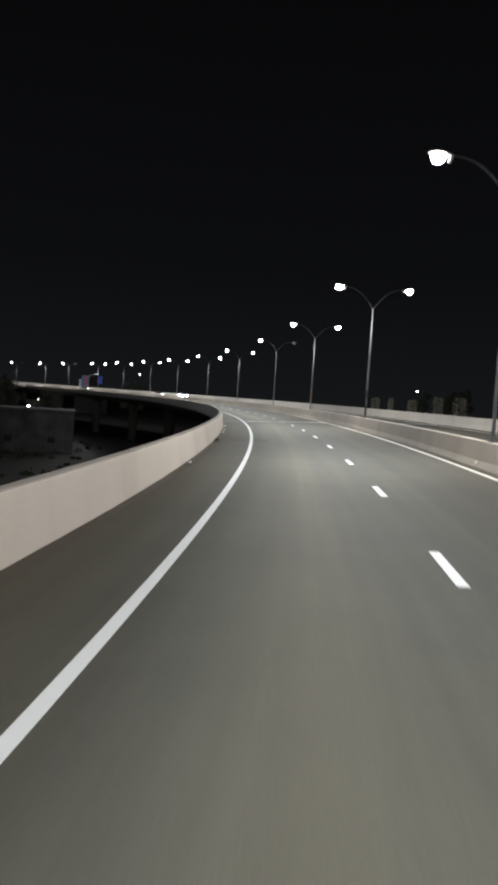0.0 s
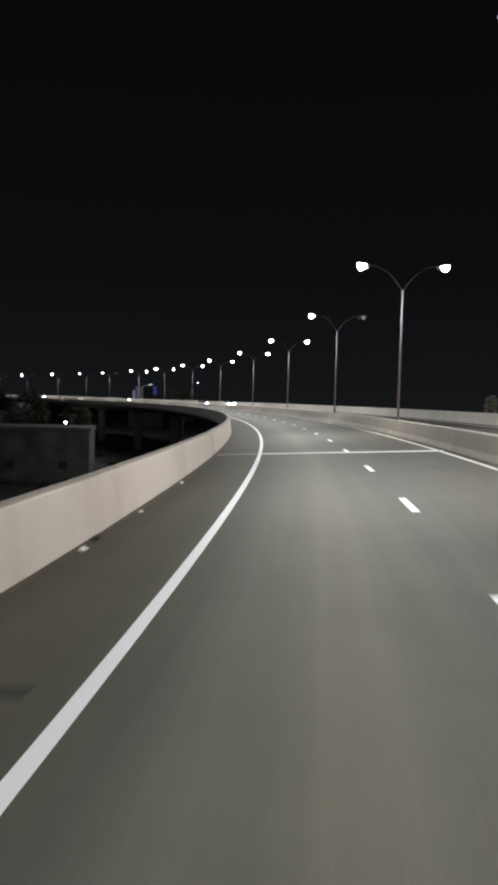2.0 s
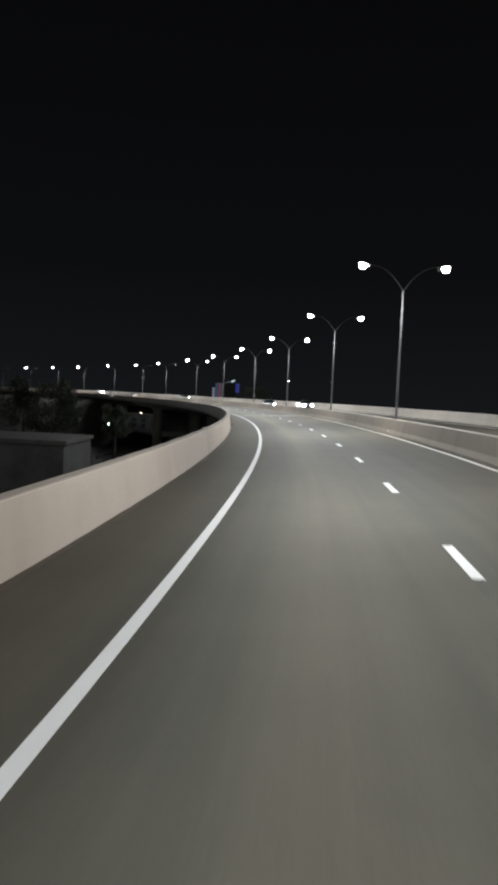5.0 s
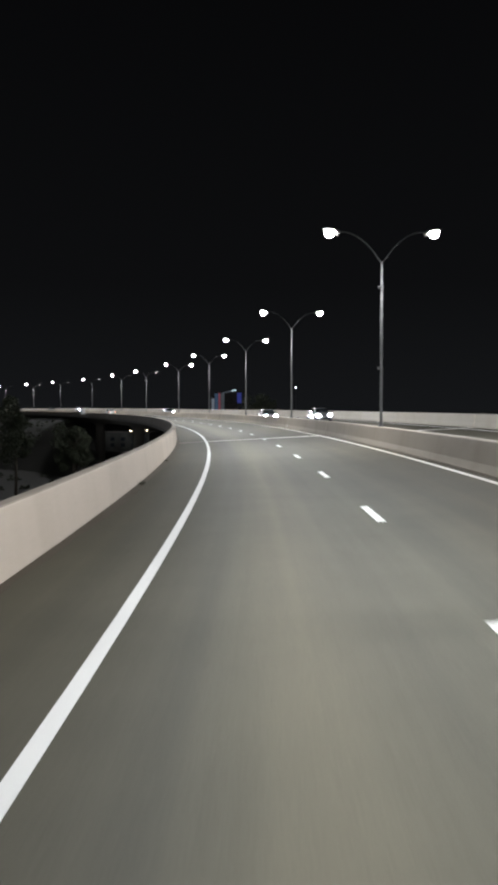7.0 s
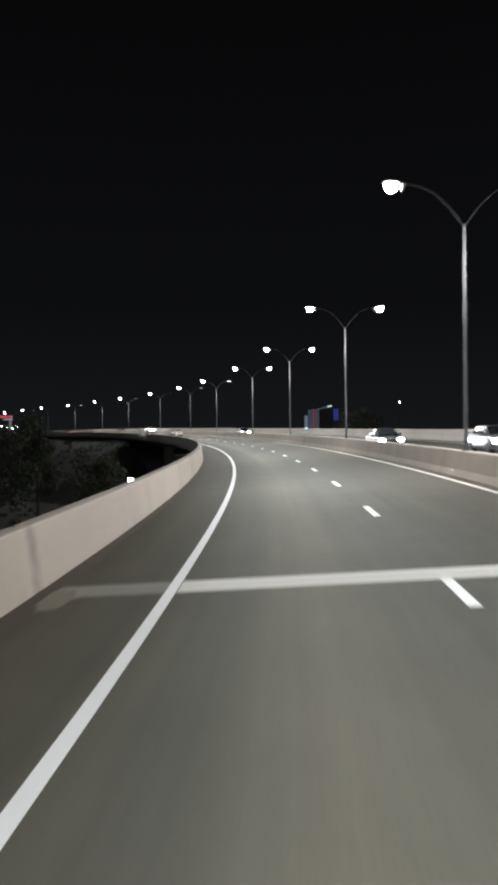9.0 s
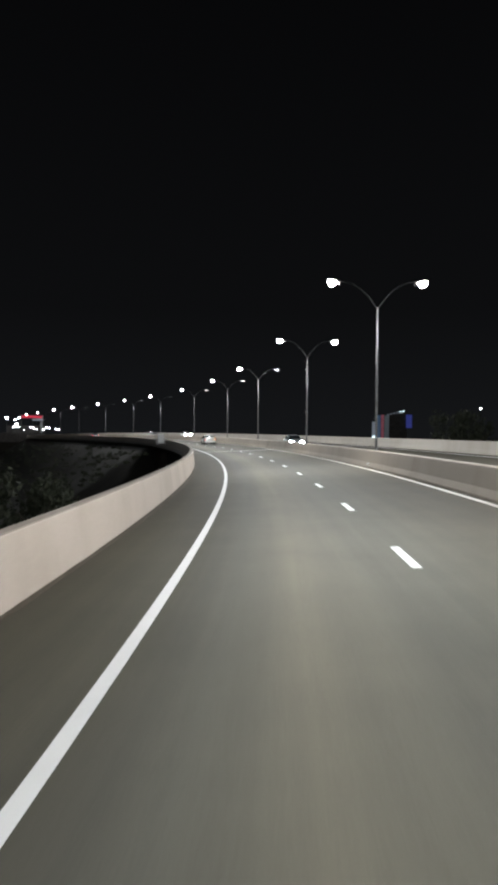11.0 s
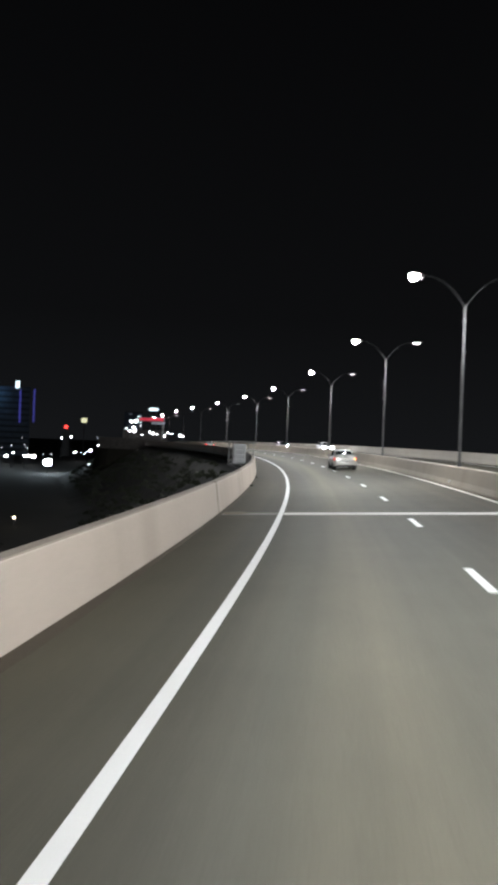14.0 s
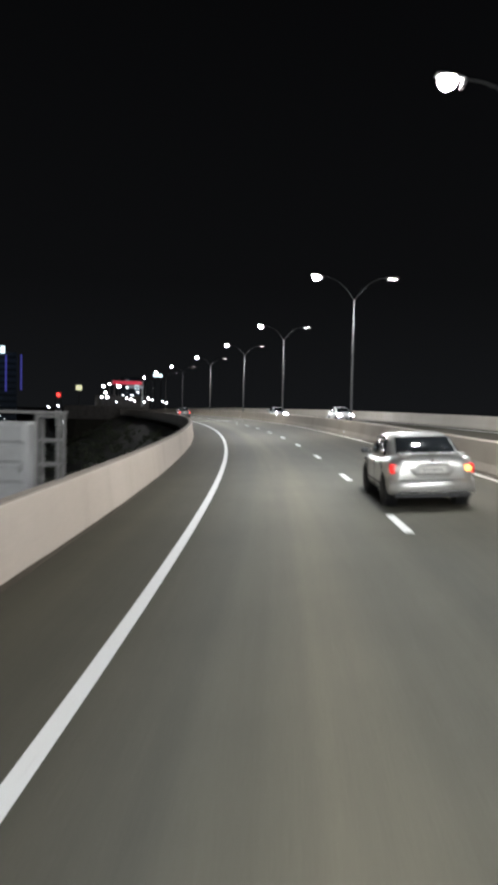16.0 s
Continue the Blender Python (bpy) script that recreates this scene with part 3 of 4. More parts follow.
def car_meshes(paint, key):
    out = {}
    bm = bmesh.new()
    loft(bm, car_rings(BODY_Y))
    out["body"] = finish("body", bm, paint, True)
    bm = bmesh.new()
    cab = []
    for y, zb, zt, wb, wt in ((-1.62, 0.98, 1.03, 0.70, 0.62), (-1.05, 0.95, 1.36, 0.765, 0.585), (-0.75, 0.93, 1.425, 0.775, 0.585), (-0.2, 0.93, 1.455, 0.78, 0.59), (0.28, 0.93, 1.43, 0.78, 0.585), (0.52, 0.92, 1.37, 0.775, 0.575), (1.22, 0.90, 0.955, 0.72, 0.62)):
        half = [(wb, zb), (wb * 0.5 + wt * 0.5 + 0.012, (zb + zt) / 2), (wt + 0.02, zt - 0.035), (wt - 0.06, zt), (wt * 0.4, zt + 0.012)]
        cab.append([(x, y, z) for x, z in half] + [(-x, y, z) for x, z in half[::-1]])
    loft(bm, cab)
    out["cabin"] = finish("cabin", bm, paint, True)
    bm = bmesh.new()
    quad_panel(bm, [(-0.61, -1.565, 1.075), (0.61, -1.565, 1.075), (0.545, -1.055, 1.385), (-0.545, -1.055, 1.385)], bulge=0.04)
    out["rear_window"] = finish("rear_window", bm, CAR_GLASS, True)
    bm = bmesh.new()
    quad_panel(bm, [(0.63, 1.19, 0.985), (-0.63, 1.19, 0.985), (-0.53, 0.54, 1.40), (0.53, 0.54, 1.40)], bulge=0.05)
    out["windscreen"] = finish("windscreen", bm, CAR_GLASS, True)
    for side in (-1, 1):
        def sx(x, y, z):
            return (side * x, y, z)
        order = (lambda q: q) if side > 0 else (lambda q: q[::-1])
        bm = bmesh.new()
        quad_panel(bm, order([sx(0.798, -0.12, 0.985), sx(0.795, 0.92, 0.97), sx(0.655, 0.42, 1.345), sx(0.640, -0.12, 1.39)]), bulge=0.01)
        out["front_window", side] = finish("side_window", bm, CAR_GLASS, True)
        bm = bmesh.new()
        quad_panel(bm, order([sx(0.785, -1.22, 1.01), sx(0.798, -0.20, 0.985), sx(0.640, -0.20, 1.39), sx(0.655, -0.92, 1.335)]), bulge=0.01)
        out["rear_side_window", side] = finish("side_window", bm, CAR_GLASS, True)
        bm = bmesh.new()
        box(bm, (side * 0.93, 0.80, 1.02), (0.17, 0.10, 0.12), bevel=0.03)
        box(bm, (side * 0.84, 0.82, 0.985), (0.10, 0.04, 0.03))
        out["mirror", side] = finish("wing_mirror", bm, BLACK if key != "silver" else GREY_PAINT)
        bm = bmesh.new()
        for yy in (0.02, -0.98):
            box(bm, (side * 0.862, yy, 0.84), (0.03, 0.17, 0.028), bevel=0.008)
        out["door_handle", side] = finish("door_handles", bm, CHROME)
        bm = bmesh.new()
        for yy in (0.95, -0.15, -1.15):
            box(bm, (side * 0.848, yy, 0.60), (0.012, 0.012, 0.62))
        box(bm, (side * 0.852, -0.1, 0.42), (0.018, 1.9, 0.05), bevel=0.006)
        out["door_gap", side] = finish("door_seams", bm, BLACK)
        bm = bmesh.new()
        box(bm, (side * 0.60, 2.075, 0.665), (0.34, 0.20, 0.19), Matrix.Identity(4), 0.04)
        out["headlight", side] = finish("headlight", bm, HEAD_GLOW, True)
        out["headlight_off", side] = out["headlight", side].copy()
        out["headlight_off", side].materials[0] = CHROME
        # tail light cluster wrapped round the corner: a red rim with a clear or amber lens inside
        bm = bmesh.new()
        box(bm, (side * 0.715, -2.055, 0.795), (0.21, 0.17, 0.19), Matrix.Identity(4), 0.03)
        out["tail_light", side] = finish("tail_light", bm, TAIL_GLOW, True)
        out["tail_off", side] = out["tail_light", side].copy()
        out["tail_off", side].materials[0] = TAIL_DIM
        out["brake_light", side] = out["tail_light", side].copy()
        out["brake_light", side].materials[0] = BRAKE_GLOW
        bm = bmesh.new()
        box(bm, (side * 0.675, -2.138, 0.795), (0.125, 0.03, 0.135), bevel=0.014)
        out["reverse_lens", side] = finish("reverse_lens", bm, PALE_LENS, True)
        bm = bmesh.new()
        box(bm, (side * 0.70, -2.140, 0.79), (0.115, 0.03, 0.12), bevel=0.014)
        out["indicator", side] = finish("indicator", bm, INDICATOR, True)
    bm = bmesh.new()
    loft(bm, [[(x * 1.0, -2.02 - 0.17 * (1 - (abs(x) / 0.86) ** 4) + dy, z) for dy, z in ((0.0, 0.30), (-0.045, 0.34), (-0.05, 0.50), (-0.01, 0.585), (0.10, 0.58), (0.10, 0.30))] for x in (-0.855, -0.8, -0.6, -0.2, 0.2, 0.6, 0.8, 0.855)])
    out["rear_bumper"] = finish("rear_bumper", bm, paint, True)
    bm = bmesh.new()
    box(bm, (0, -2.225, 0.335), (1.35, 0.05, 0.05), bevel=0.015)
    out["bumper_trim"] = finish("bumper_trim", bm, CHROME if key == "silver" else BLACK)
    bm = bmesh.new()
    box(bm, (0, -2.02, 1.085), (1.32, 0.14, 0.028), bevel=0.01)
    for xx in (-0.5, 0.5):
        box(bm, (xx, -2.0, 1.06), (0.07, 0.09, 0.05))
    out["spoiler"] = finish("spoiler", bm, paint)
    # boot lid: raised panel with a plate recess, a lip along its upper edge and a dark gap round it
    bm = bmesh.new()
    loft(bm, [[(x, -2.125 - 0.035 * (1 - (x / 0.62) ** 2) + dy, z) for dy, z in ((0.06, 0.63), (-0.010, 0.64), (-0.020, 0.80), (-0.005, 0.97), (0.07, 1.035), (0.16, 1.035), (0.16, 0.63))] for x in (-0.585, -0.57, -0.4, -0.2, 0.0, 0.2, 0.4, 0.57, 0.585)])
    out["boot_lid"] = finish("boot_lid", bm, paint, True)
    bm = bmesh.new()
    box(bm, (0, -2.135, 0.618), (1.20, 0.05, 0.014))
    for sx in (-0.593, 0.593):
        box(bm, (sx, -2.10, 0.80), (0.012, 0.06, 0.36))
    out["boot_gap"] = finish("boot_gap", bm, BLACK)
    bm = bmesh.new()
    box(bm, (0, -2.180, 0.79), (0.66, 0.016, 0.19), bevel=0.006)
    out["plate_recess"] = finish("plate_recess", bm, paint)
    bm = bmesh.new()
    box(bm, (0, -2.192, 0.775), (0.52, 0.014, 0.135), bevel=0.004)
    out["plate"] = finish("number_plate", bm, PLATE)
    bm = bmesh.new()
    box(bm, (-0.17, -2.200, 0.775), (0.034, 0.004, 0.05))
    out["plate_bar"] = finish("plate_bar", bm, STEEL_PALE)
    bm = bmesh.new()
    box(bm, (0, -2.192, 0.885), (0.62, 0.03, 0.026), bevel=0.008)
    lathe(bm, [(-2.185, 0.042), (-2.155, 0.042)], 16, "Y", (0, 0, 0.955))
    out["trunk_trim"] = finish("trunk_trim", bm, CHROME)
    bm = bmesh.new()
    box(bm, (0, -2.10, 0.265), (1.50, 0.16, 0.09), bevel=0.02)
    out["valance"] = finish("valance", bm, BLACK)
    bm = bmesh.new()
    box(bm, (0, 2.17, 0.50), (0.70, 0.05, 0.10), bevel=0.02)
    box(bm, (0, 2.19, 0.36), (0.95, 0.04, 0.09), bevel=0.02)
    out["grille"] = finish("grille", bm, BLACK)
    for side in (-1, 1):
        for yy in (1.33, -1.33):
            bm = bmesh.new()
            lathe(bm, [(side * 0.60, 0.365), (side * 0.858, 0.365)], 24, "X", (0, yy, 0.315))
            out["wheel_arch", side, yy] = finish("wheel_arch", bm, BLACK)
    bm = bmesh.new()
    tube(bm, [(0.45, -2.25, 0.25), (0.45, -2.0, 0.25)], 0.03, 8)
    out["exhaust"] = finish("exhaust", bm, DARK_STEEL)
    return out


CAR_SETS = {}
PAINTS = {"silver": SILVER, "grey": GREY_PAINT, "white": WHITE_PAINT, "black": BLACK_PAINT}
spot_data = bpy.data.lights.new("headlight_beam", "SPOT")
spot_data.energy, spot_data.color, spot_data.spot_size, spot_data.spot_blend, spot_data.shadow_soft_size = 900.0, (0.9, 0.95, 1.0), radians(55), 0.8, 0.06


def car(colour, m, label, front_lit, tail_lit, signal=False, group=""):
    if colour not in CAR_SETS:
        CAR_SETS[colour] = car_meshes(PAINTS[colour], colour)
    c = CAR_SETS[colour]
    root = thing("car", m, label, "car", group)
    body = share("body", c["body"], root)
    cabin = share("cabin", c["cabin"], root)
    share("rear_window", c["rear_window"], cabin)
    share("windscreen", c["windscreen"], cabin)
    bumper = share("rear_bumper", c["rear_bumper"], root)
    tagged(share("bumper_trim", c["bumper_trim"], bumper), label="pale strip along the bumper")
    share("spoiler", c["spoiler"], root)
    plate = tagged(share("number_plate", c["plate"], root), label="white number plate with dark bars")
    for k in range(6):
        share("plate_bar", c["plate_bar"], plate, pose(0.068 * k, 0, 0))
    lid = share("boot_lid", c["boot_lid"], root)
    tagged(share("boot_gap", c["boot_gap"], lid), label="dark gap round the boot lid")
    share("plate_recess", c["plate_recess"], lid)
    tagged(share("trunk_trim", c["trunk_trim"], lid), label="chrome strip and round emblem")
    share("valance", c["valance"], bumper)
    share("grille", c["grille"], body)
    share("exhaust", c["exhaust"], body)
    for side in (-1, 1):
        share("side_window", c["front_window", side], cabin)
        share("side_window", c["rear_side_window", side], cabin)
        share("wing_mirror", c["mirror", side], root)
        share("door_handle", c["door_handle", side], body)
        share("door_seam", c["door_gap", side], body)
        share("headlight", c["headlight" if front_lit else "headlight_off", side], root)
        tail = share("tail_light", c[("tail_off", "tail_light", "brake_light")[tail_lit], side], root)
        if signal and side > 0:
            tagged(share("indicator", c["indicator", side], tail), label="amber lit indicator")
        else:
            tagged(share("reverse_lens", c["reverse_lens", side], tail), label="pale clear reversing lens")
        if front_lit == 2:
            beam = new("headlight_beam", spot_data)
            beam.parent = root
            beam.matrix_basis = pose(side * 0.6, 2.25, 0.64, 87, 0, 0)
        for yy in (1.33, -1.33):
            wheel = share("wheel", TYRE, root, pose(side * 0.775, yy, 0.308, 0, 0, 0 if side > 0 else 180))
            tagged(wheel, label="black tyre on a silver rim")
            share("rim", RIM, wheel)
            share("wheel_arch", c["wheel_arch", side, yy], body)
    return root


# the overtaking saloon, a car far ahead, and oncoming cars beyond the median
car("silver", on_road(373.2, 4.6, 0.005, 0), "silver saloon car with red tail lights in the outer lane", 0, 1, True)
car("grey", on_road(476.0, 1.9, 0.005), "dark grey car far ahead with bright red brake lights", 0, 2)
ONCOMING = "oncoming cars"
car("black", on_road(269.0, 10.4, 0.005, 180), "dark car with bright headlights facing along the opposite carriageway", 2, 0, group=ONCOMING)
car("grey", on_road(258.0, 13.8, 0.005, 180), "dark grey car with headlights lit on the opposite carriageway", 1, 0, group=ONCOMING)
car("grey", on_road(342.0, 10.4, 0.005, 180), "dark grey oncoming car with dazzling headlights near the median", 2, 0, group=ONCOMING)
car("white", on_road(432.0, 13.8, 0.005, 180), "white oncoming car with headlights lit far round the bend", 1, 0, group=ONCOMING)
car("grey", on_road(448.0, 10.4, 0.005, 180), "grey oncoming car with headlights lit far round the bend", 1, 0, group=ONCOMING)


# ---- sign frame behind the left parapet ----
def roadside_structure():
    p, a = along(368.7, -3.0, 0.0)
    root = thing("roadside_structure", pose(*p, 0, 0, a), "ribbed grey-white cabinet between steel lattice legs beside the parapet", "equipment cabinet")
    base, top = 0.60, 2.12
    for x0, x1 in ((-0.86, -0.60), (0.48, 0.84)):
        low = base if x0 < 0 else 0.975
        for xx in (x0, x1):
            for yy in (-0.16, 0.16):
                bm = bmesh.new()
                box(bm, (xx, yy, (top + (low if xx > 0.8 else base)) / 2), (0.05, 0.05, top - (low if xx > 0.8 else base)), bevel=0.006)
                part("upright", bm, STEEL_PALE, root)
        for k in range(4):
            z = top - 0.04 - 0.40 * k
            if z < low + 0.05:
                continue
            for yy in (-0.16, 0.16):
                bm = bmesh.new()
                box(bm, ((x0 + x1) / 2, yy, z), (x1 - x0 - 0.05, 0.04, 0.04))
                part("rung", bm, STEEL_PALE, root)
    for yy in (-0.16, 0.16):
        bm = bmesh.new()
        box(bm, (0, yy, top + 0.025), (1.80, 0.05, 0.05), bevel=0.006)
        part("top_rail", bm, STEEL_PALE, root)
    bm = bmesh.new()
    box(bm, (-0.12, 0, base - 0.03), (1.66, 0.75, 0.06), bevel=0.01)
    part("platform", bm, DARK_STEEL, root)
    for yy in (-0.3, 0.3):
        bm = bmesh.new()
        tube(bm, [(-0.9, yy, base - 0.06), (0.66, yy, -0.10)], 0.035, 8)
        box(bm, (0.66, yy, 0.2), (0.08, 0.08, 0.74))
        part("bracket", bm, DARK_STEEL, root)
    cab = bmesh.new()
    box(cab, (-0.10, 0.02, base + 0.70), (0.88, 0.50, 1.36), bevel=0.05)
    cabinet = part("cabinet", cab, WHITE_PANEL, root, "grey-white ribbed cabinet")
    for k in range(4):
        bm = bmesh.new()
        box(bm, (-0.10, -0.245, base + 0.20 + 0.33 * k), (0.80, 0.07, 0.29), bevel=0.03)
        part("rib_panel", bm, WHITE_PANEL, cabinet)
    bm = bmesh.new()
    box(bm, (0.26, -0.29, base + 0.62), (0.03, 0.04, 0.12), bevel=0.008)
    part("handle", bm, CHROME, cabinet)


roadside_structure()


# ---- trees and scrub below and beyond ----
def tree(x, y, height, spread, seed):
    rnd = random.Random(seed)
    root = thing("tree", pose(x, y, GROUND_Z), "dark leafy tree standing below the viaduct at night", "tree", "trees beside the viaduct")
    bm = bmesh.new()
    tube(bm, [(0, 0, -0.4), (0.1, 0, height * 0.25), (0.05, 0.1, height * 0.5), (0.2, 0.1, height * 0.8)], [0.32, 0.25, 0.18, 0.06], 8)
    for k in range(6):
        a = k * math.tau / 6 + rnd.random()
        z0 = height * (0.38 + 0.06 * k)
        tube(bm, [(0.05, 0.05, z0), (math.cos(a) * spread * 0.4, math.sin(a) * spread * 0.4, z0 + height * 0.12), (math.cos(a) * spread * 0.75, math.sin(a) * spread * 0.75, z0 + height * 0.2)], [0.12, 0.08, 0.03], 6)
    part("trunk", bm, BARK, root)
    verts, faces = [], []
    clumps = [(rnd.uniform(-1, 1) * spread * 0.75, rnd.uniform(-1, 1) * spread * 0.75, height * rnd.uniform(0.42, 0.98), rnd.uniform(0.5, 1.0) * spread * 0.42) for _ in range(26)]
    for cx, cy, cz, cr in clumps:
        for _ in range(170):
            d = Vector((rnd.gauss(0, 1), rnd.gauss(0, 1), rnd.gauss(0, 0.75))).normalized() * cr * rnd.uniform(0.45, 1.05)
            c = Vector((cx, cy, cz)) + d
            e = Euler((rnd.uniform(0, 6.28), rnd.uniform(0, 6.28), rnd.uniform(0, 6.28))).to_matrix()
            w = rnd.uniform(0.16, 0.34)
            i = len(verts)
            for q in ((-w, 0, 0), (0, -w * 0.45, 0.03), (w, 0, 0), (0, w * 0.45, 0.03)):
                verts.append(tuple(c + e @ Vector(q)))
            faces.append((i, i + 1, i + 2, i + 3))
    me = bpy.data.meshes.new("crown")
    me.from_pydata(verts, [], faces)
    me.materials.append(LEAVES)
    crown = new("crown", me)
    crown.parent = root
    return root


for k, (x, y, h, sp) in enumerate(((-146.0, 274.0, 17.4, 3.4), (-127.7, 268.6, 12.6, 3.2), (-140.6, 263.4, 15.6, 4.5), (-153.4, 267.9, 17.2, 5), (-2.1, 198.8, 19.5, 3), (-9.1, 198.1, 18.5, 2), (44.9, 147.9, 19, 5), (-127.7, 334.9, 18, 5))):
    tree(x, y, h, sp, round(h * 7 + sp))


# dark trees on the slope below the filling station
for k in range(4, 8):
    u = -30.0 + 8.2 * k
    tree(-302.0 + 0.48 * u + 3.0 * (k % 2), 383.0 + 0.87 * u, 9.5 + 1.1 * (k * 5 % 4), 4.6, 80 + k)


def column_tree(x, y, height, radius, seed):
    """A narrow clipped tree whose top shows over the far parapet."""
    rnd = random.Random(seed)
    root = thing("tree", pose(x, y, GROUND_Z), "narrow dusty clipped tree rising past the far parapet", "tree", "clipped trees beyond the viaduct")
    bm = bmesh.new()
    tube(bm, [(0, 0, -0.3), (0.03, 0, height * 0.5), (0, 0.02, height * 0.93)], [0.16, 0.11, 0.03], 8)
    part("trunk", bm, BARK, root)
    verts, faces = [], []
    for _ in range(1500):
        z = height * rnd.uniform(0.45, 1.0)
        a = rnd.uniform(0, math.tau)
        r = radius * rnd.uniform(0.5, 1.0) * min(1.0, (height * 1.01 - z) / (0.06 * height) + 0.55)
        c = Vector((r * math.cos(a), r * math.sin(a), z))
        e = Euler((rnd.uniform(0, 6.28), rnd.uniform(0, 6.28), rnd.uniform(0, 6.28))).to_matrix()
        w = rnd.uniform(0.09, 0.20)
        i = len(verts)
        for q in ((-w, 0, 0), (0, -w * 0.5, 0.02), (w, 0, 0), (0, w * 0.5, 0.02)):
            verts.append(tuple(c + e @ Vector(q)))
        faces.append((i, i + 1, i + 2, i + 3))
    me = bpy.data.meshes.new("crown")
    me.from_pydata(verts, [], faces)
    me.materials.append(DUSTY_LEAVES)
    crown = new("crown", me)
    crown.parent = root


for k, (x, y, h, r) in enumerate(((-13.8, 162.7, 16.1, 0.65), (-11.6, 163.0, 16.2, 0.38), (-8.5, 163.1, 16.1, 0.72), (-4.9, 163.1, 16.7, 0.72), (-1.9, 163.0, 16.8, 1.0))):
    column_tree(x, y, h, r, 60 + k)


# overgrown bank that falls from the inner edge of the deck round the far part of the bend
def overgrown_bank(s0, s1):
    rnd = random.Random(17)
    profile = ((-2.42, -0.75), (-4.5, -1.5), (-8.0, -3.6), (-12.0, -6.6), (-16.5, -9.6), (-22.0, -12.4), (-30.0, -14.6))
    n = int((s1 - s0) / 3.0)
    bm = bmesh.new()
    rows = []
    for i in range(n + 1):
        s = s0 + (s1 - s0) * i / n
        ease = min(1.0, (s - s0) / 40.0)
        row = []
        for j, (r, up) in enumerate(profile):
            p, _a = along(s, r, 0.0, 0.0)
            z = max(GROUND_Z - 1.2, up - (1 - ease) * 9.0)
            wob = 0.55 * noise.noise(Vector((s * 0.17, r * 0.3, 3.0))) * (j > 0)
            row.append(bm.verts.new((p.x, p.y, z + wob)))
        rows.append(row)
    for a, b in zip(rows, rows[1:]):
        for j in range(len(profile) - 1):
            bm.faces.new((a[j], a[j + 1], b[j + 1], b[j]))
    single("embankment", bm, GROUND, "dark overgrown earth bank below the viaduct's inner edge", "embankment", "structure", True)
    verts, faces = [], []
    for _ in range(520):
        s, q = rnd.uniform(s0 + 25.0, s1), rnd.uniform(0.0, 1.0)
        r = -3.6 - 20.0 * q
        up = -1.3 - 11.2 * q ** 1.1
        p, _a = along(s, r, 0.0, 0.0)
        cr = rnd.uniform(0.4, 1.1) * (0.6 if q < 0.15 else 1.0)
        for _k in range(42):
            d = Vector((rnd.gauss(0, 1), rnd.gauss(0, 1), abs(rnd.gauss(0, 0.6)))).normalized() * cr * rnd.uniform(0.3, 1.0)
            c = Vector((p.x, p.y, up)) + d
            e = Euler((rnd.uniform(0, 6.28), rnd.uniform(0, 6.28), rnd.uniform(0, 6.28))).to_matrix()
            w = rnd.uniform(0.12, 0.30)
            i = len(verts)
            for v in ((-w, 0, 0), (0, -w * 0.4, 0.03), (w, 0, 0), (0, w * 0.4, 0.03)):
                verts.append(tuple(c + e @ Vector(v)))
            faces.append((i, i + 1, i + 2, i + 3))
    me = bpy.data.meshes.new("bank_scrub")
    me.from_pydata(verts, [], faces)
    me.materials.append(LEAVES)
    tagged(new("bank_scrub", me), "dark bushes growing on the bank below the viaduct", "scrub", kind="stuff")


overgrown_bank(352.0, 640.0)

# low scrub on the ground inside the bend
rnd = random.Random(91)
verts, faces = [], []
for _ in range(420):
    p, _a = along(rnd.uniform(120.0, 430.0), -rnd.uniform(9.0, 95.0))
    cr = rnd.uniform(0.5, 1.5)
    for _k in range(46):
        d = Vector((rnd.gauss(0, 1), rnd.gauss(0, 1), abs(rnd.gauss(0, 0.7)))).normalized() * cr * rnd.uniform(0.3, 1.0)
        c = Vector((p.x, p.y, GROUND_Z + 0.1)) + d
        e = Euler((rnd.uniform(0, 6.28), rnd.uniform(0, 6.28), rnd.uniform(0, 6.28))).to_matrix()
        w = rnd.uniform(0.14, 0.34)
        i = len(verts)
        for q in ((-w, 0, 0), (0, -w * 0.4, 0.03), (w, 0, 0), (0, w * 0.4, 0.03)):
            verts.append(tuple(c + e @ Vector(q)))
        faces.append((i, i + 1, i + 2, i + 3))
me = bpy.data.meshes.new("scrub")
me.from_pydata(verts, [], faces)
me.materials.append(LEAVES)
tagged(new("scrub", me), "dark low scrub scattered on the ground below", "scrub", kind="stuff")


# ---- buildings ----
def block(name, m, size, label, rows, cols, wall_mat=PLASTER, roof_h=0.5):
    sx, sy, sz = size
    root = thing(name, m, label, "building")
    bm = bmesh.new()
    box(bm, (0, 0, sz / 2 - 0.5), (sx, sy, sz + 1.0), bevel=0.05)
    part("wall", bm, wall_mat, root)
    bm = bmesh.new()
    box(bm, (0, 0, sz + roof_h / 2 + 0.004), (sx + 0.6, sy + 0.6, roof_h), bevel=0.08)
    part("roof", bm, ROOFING, root)
    bm = bmesh.new()
    box(bm, (0, 0, 0), (1.5, 0.12, 1.3), bevel=0.02)
    dark = finish("window", bm, GLASS_DARK)
    for i in range(rows):
        for j in range(cols):
            x = -sx / 2 + sx * (j + 0.5) / cols
            z = 1.9 + (sz - 2.2) * (i + 0.15) / max(1, rows)
            share("window", dark, root, pose(x, -sy / 2 - 0.05, z))
    return root


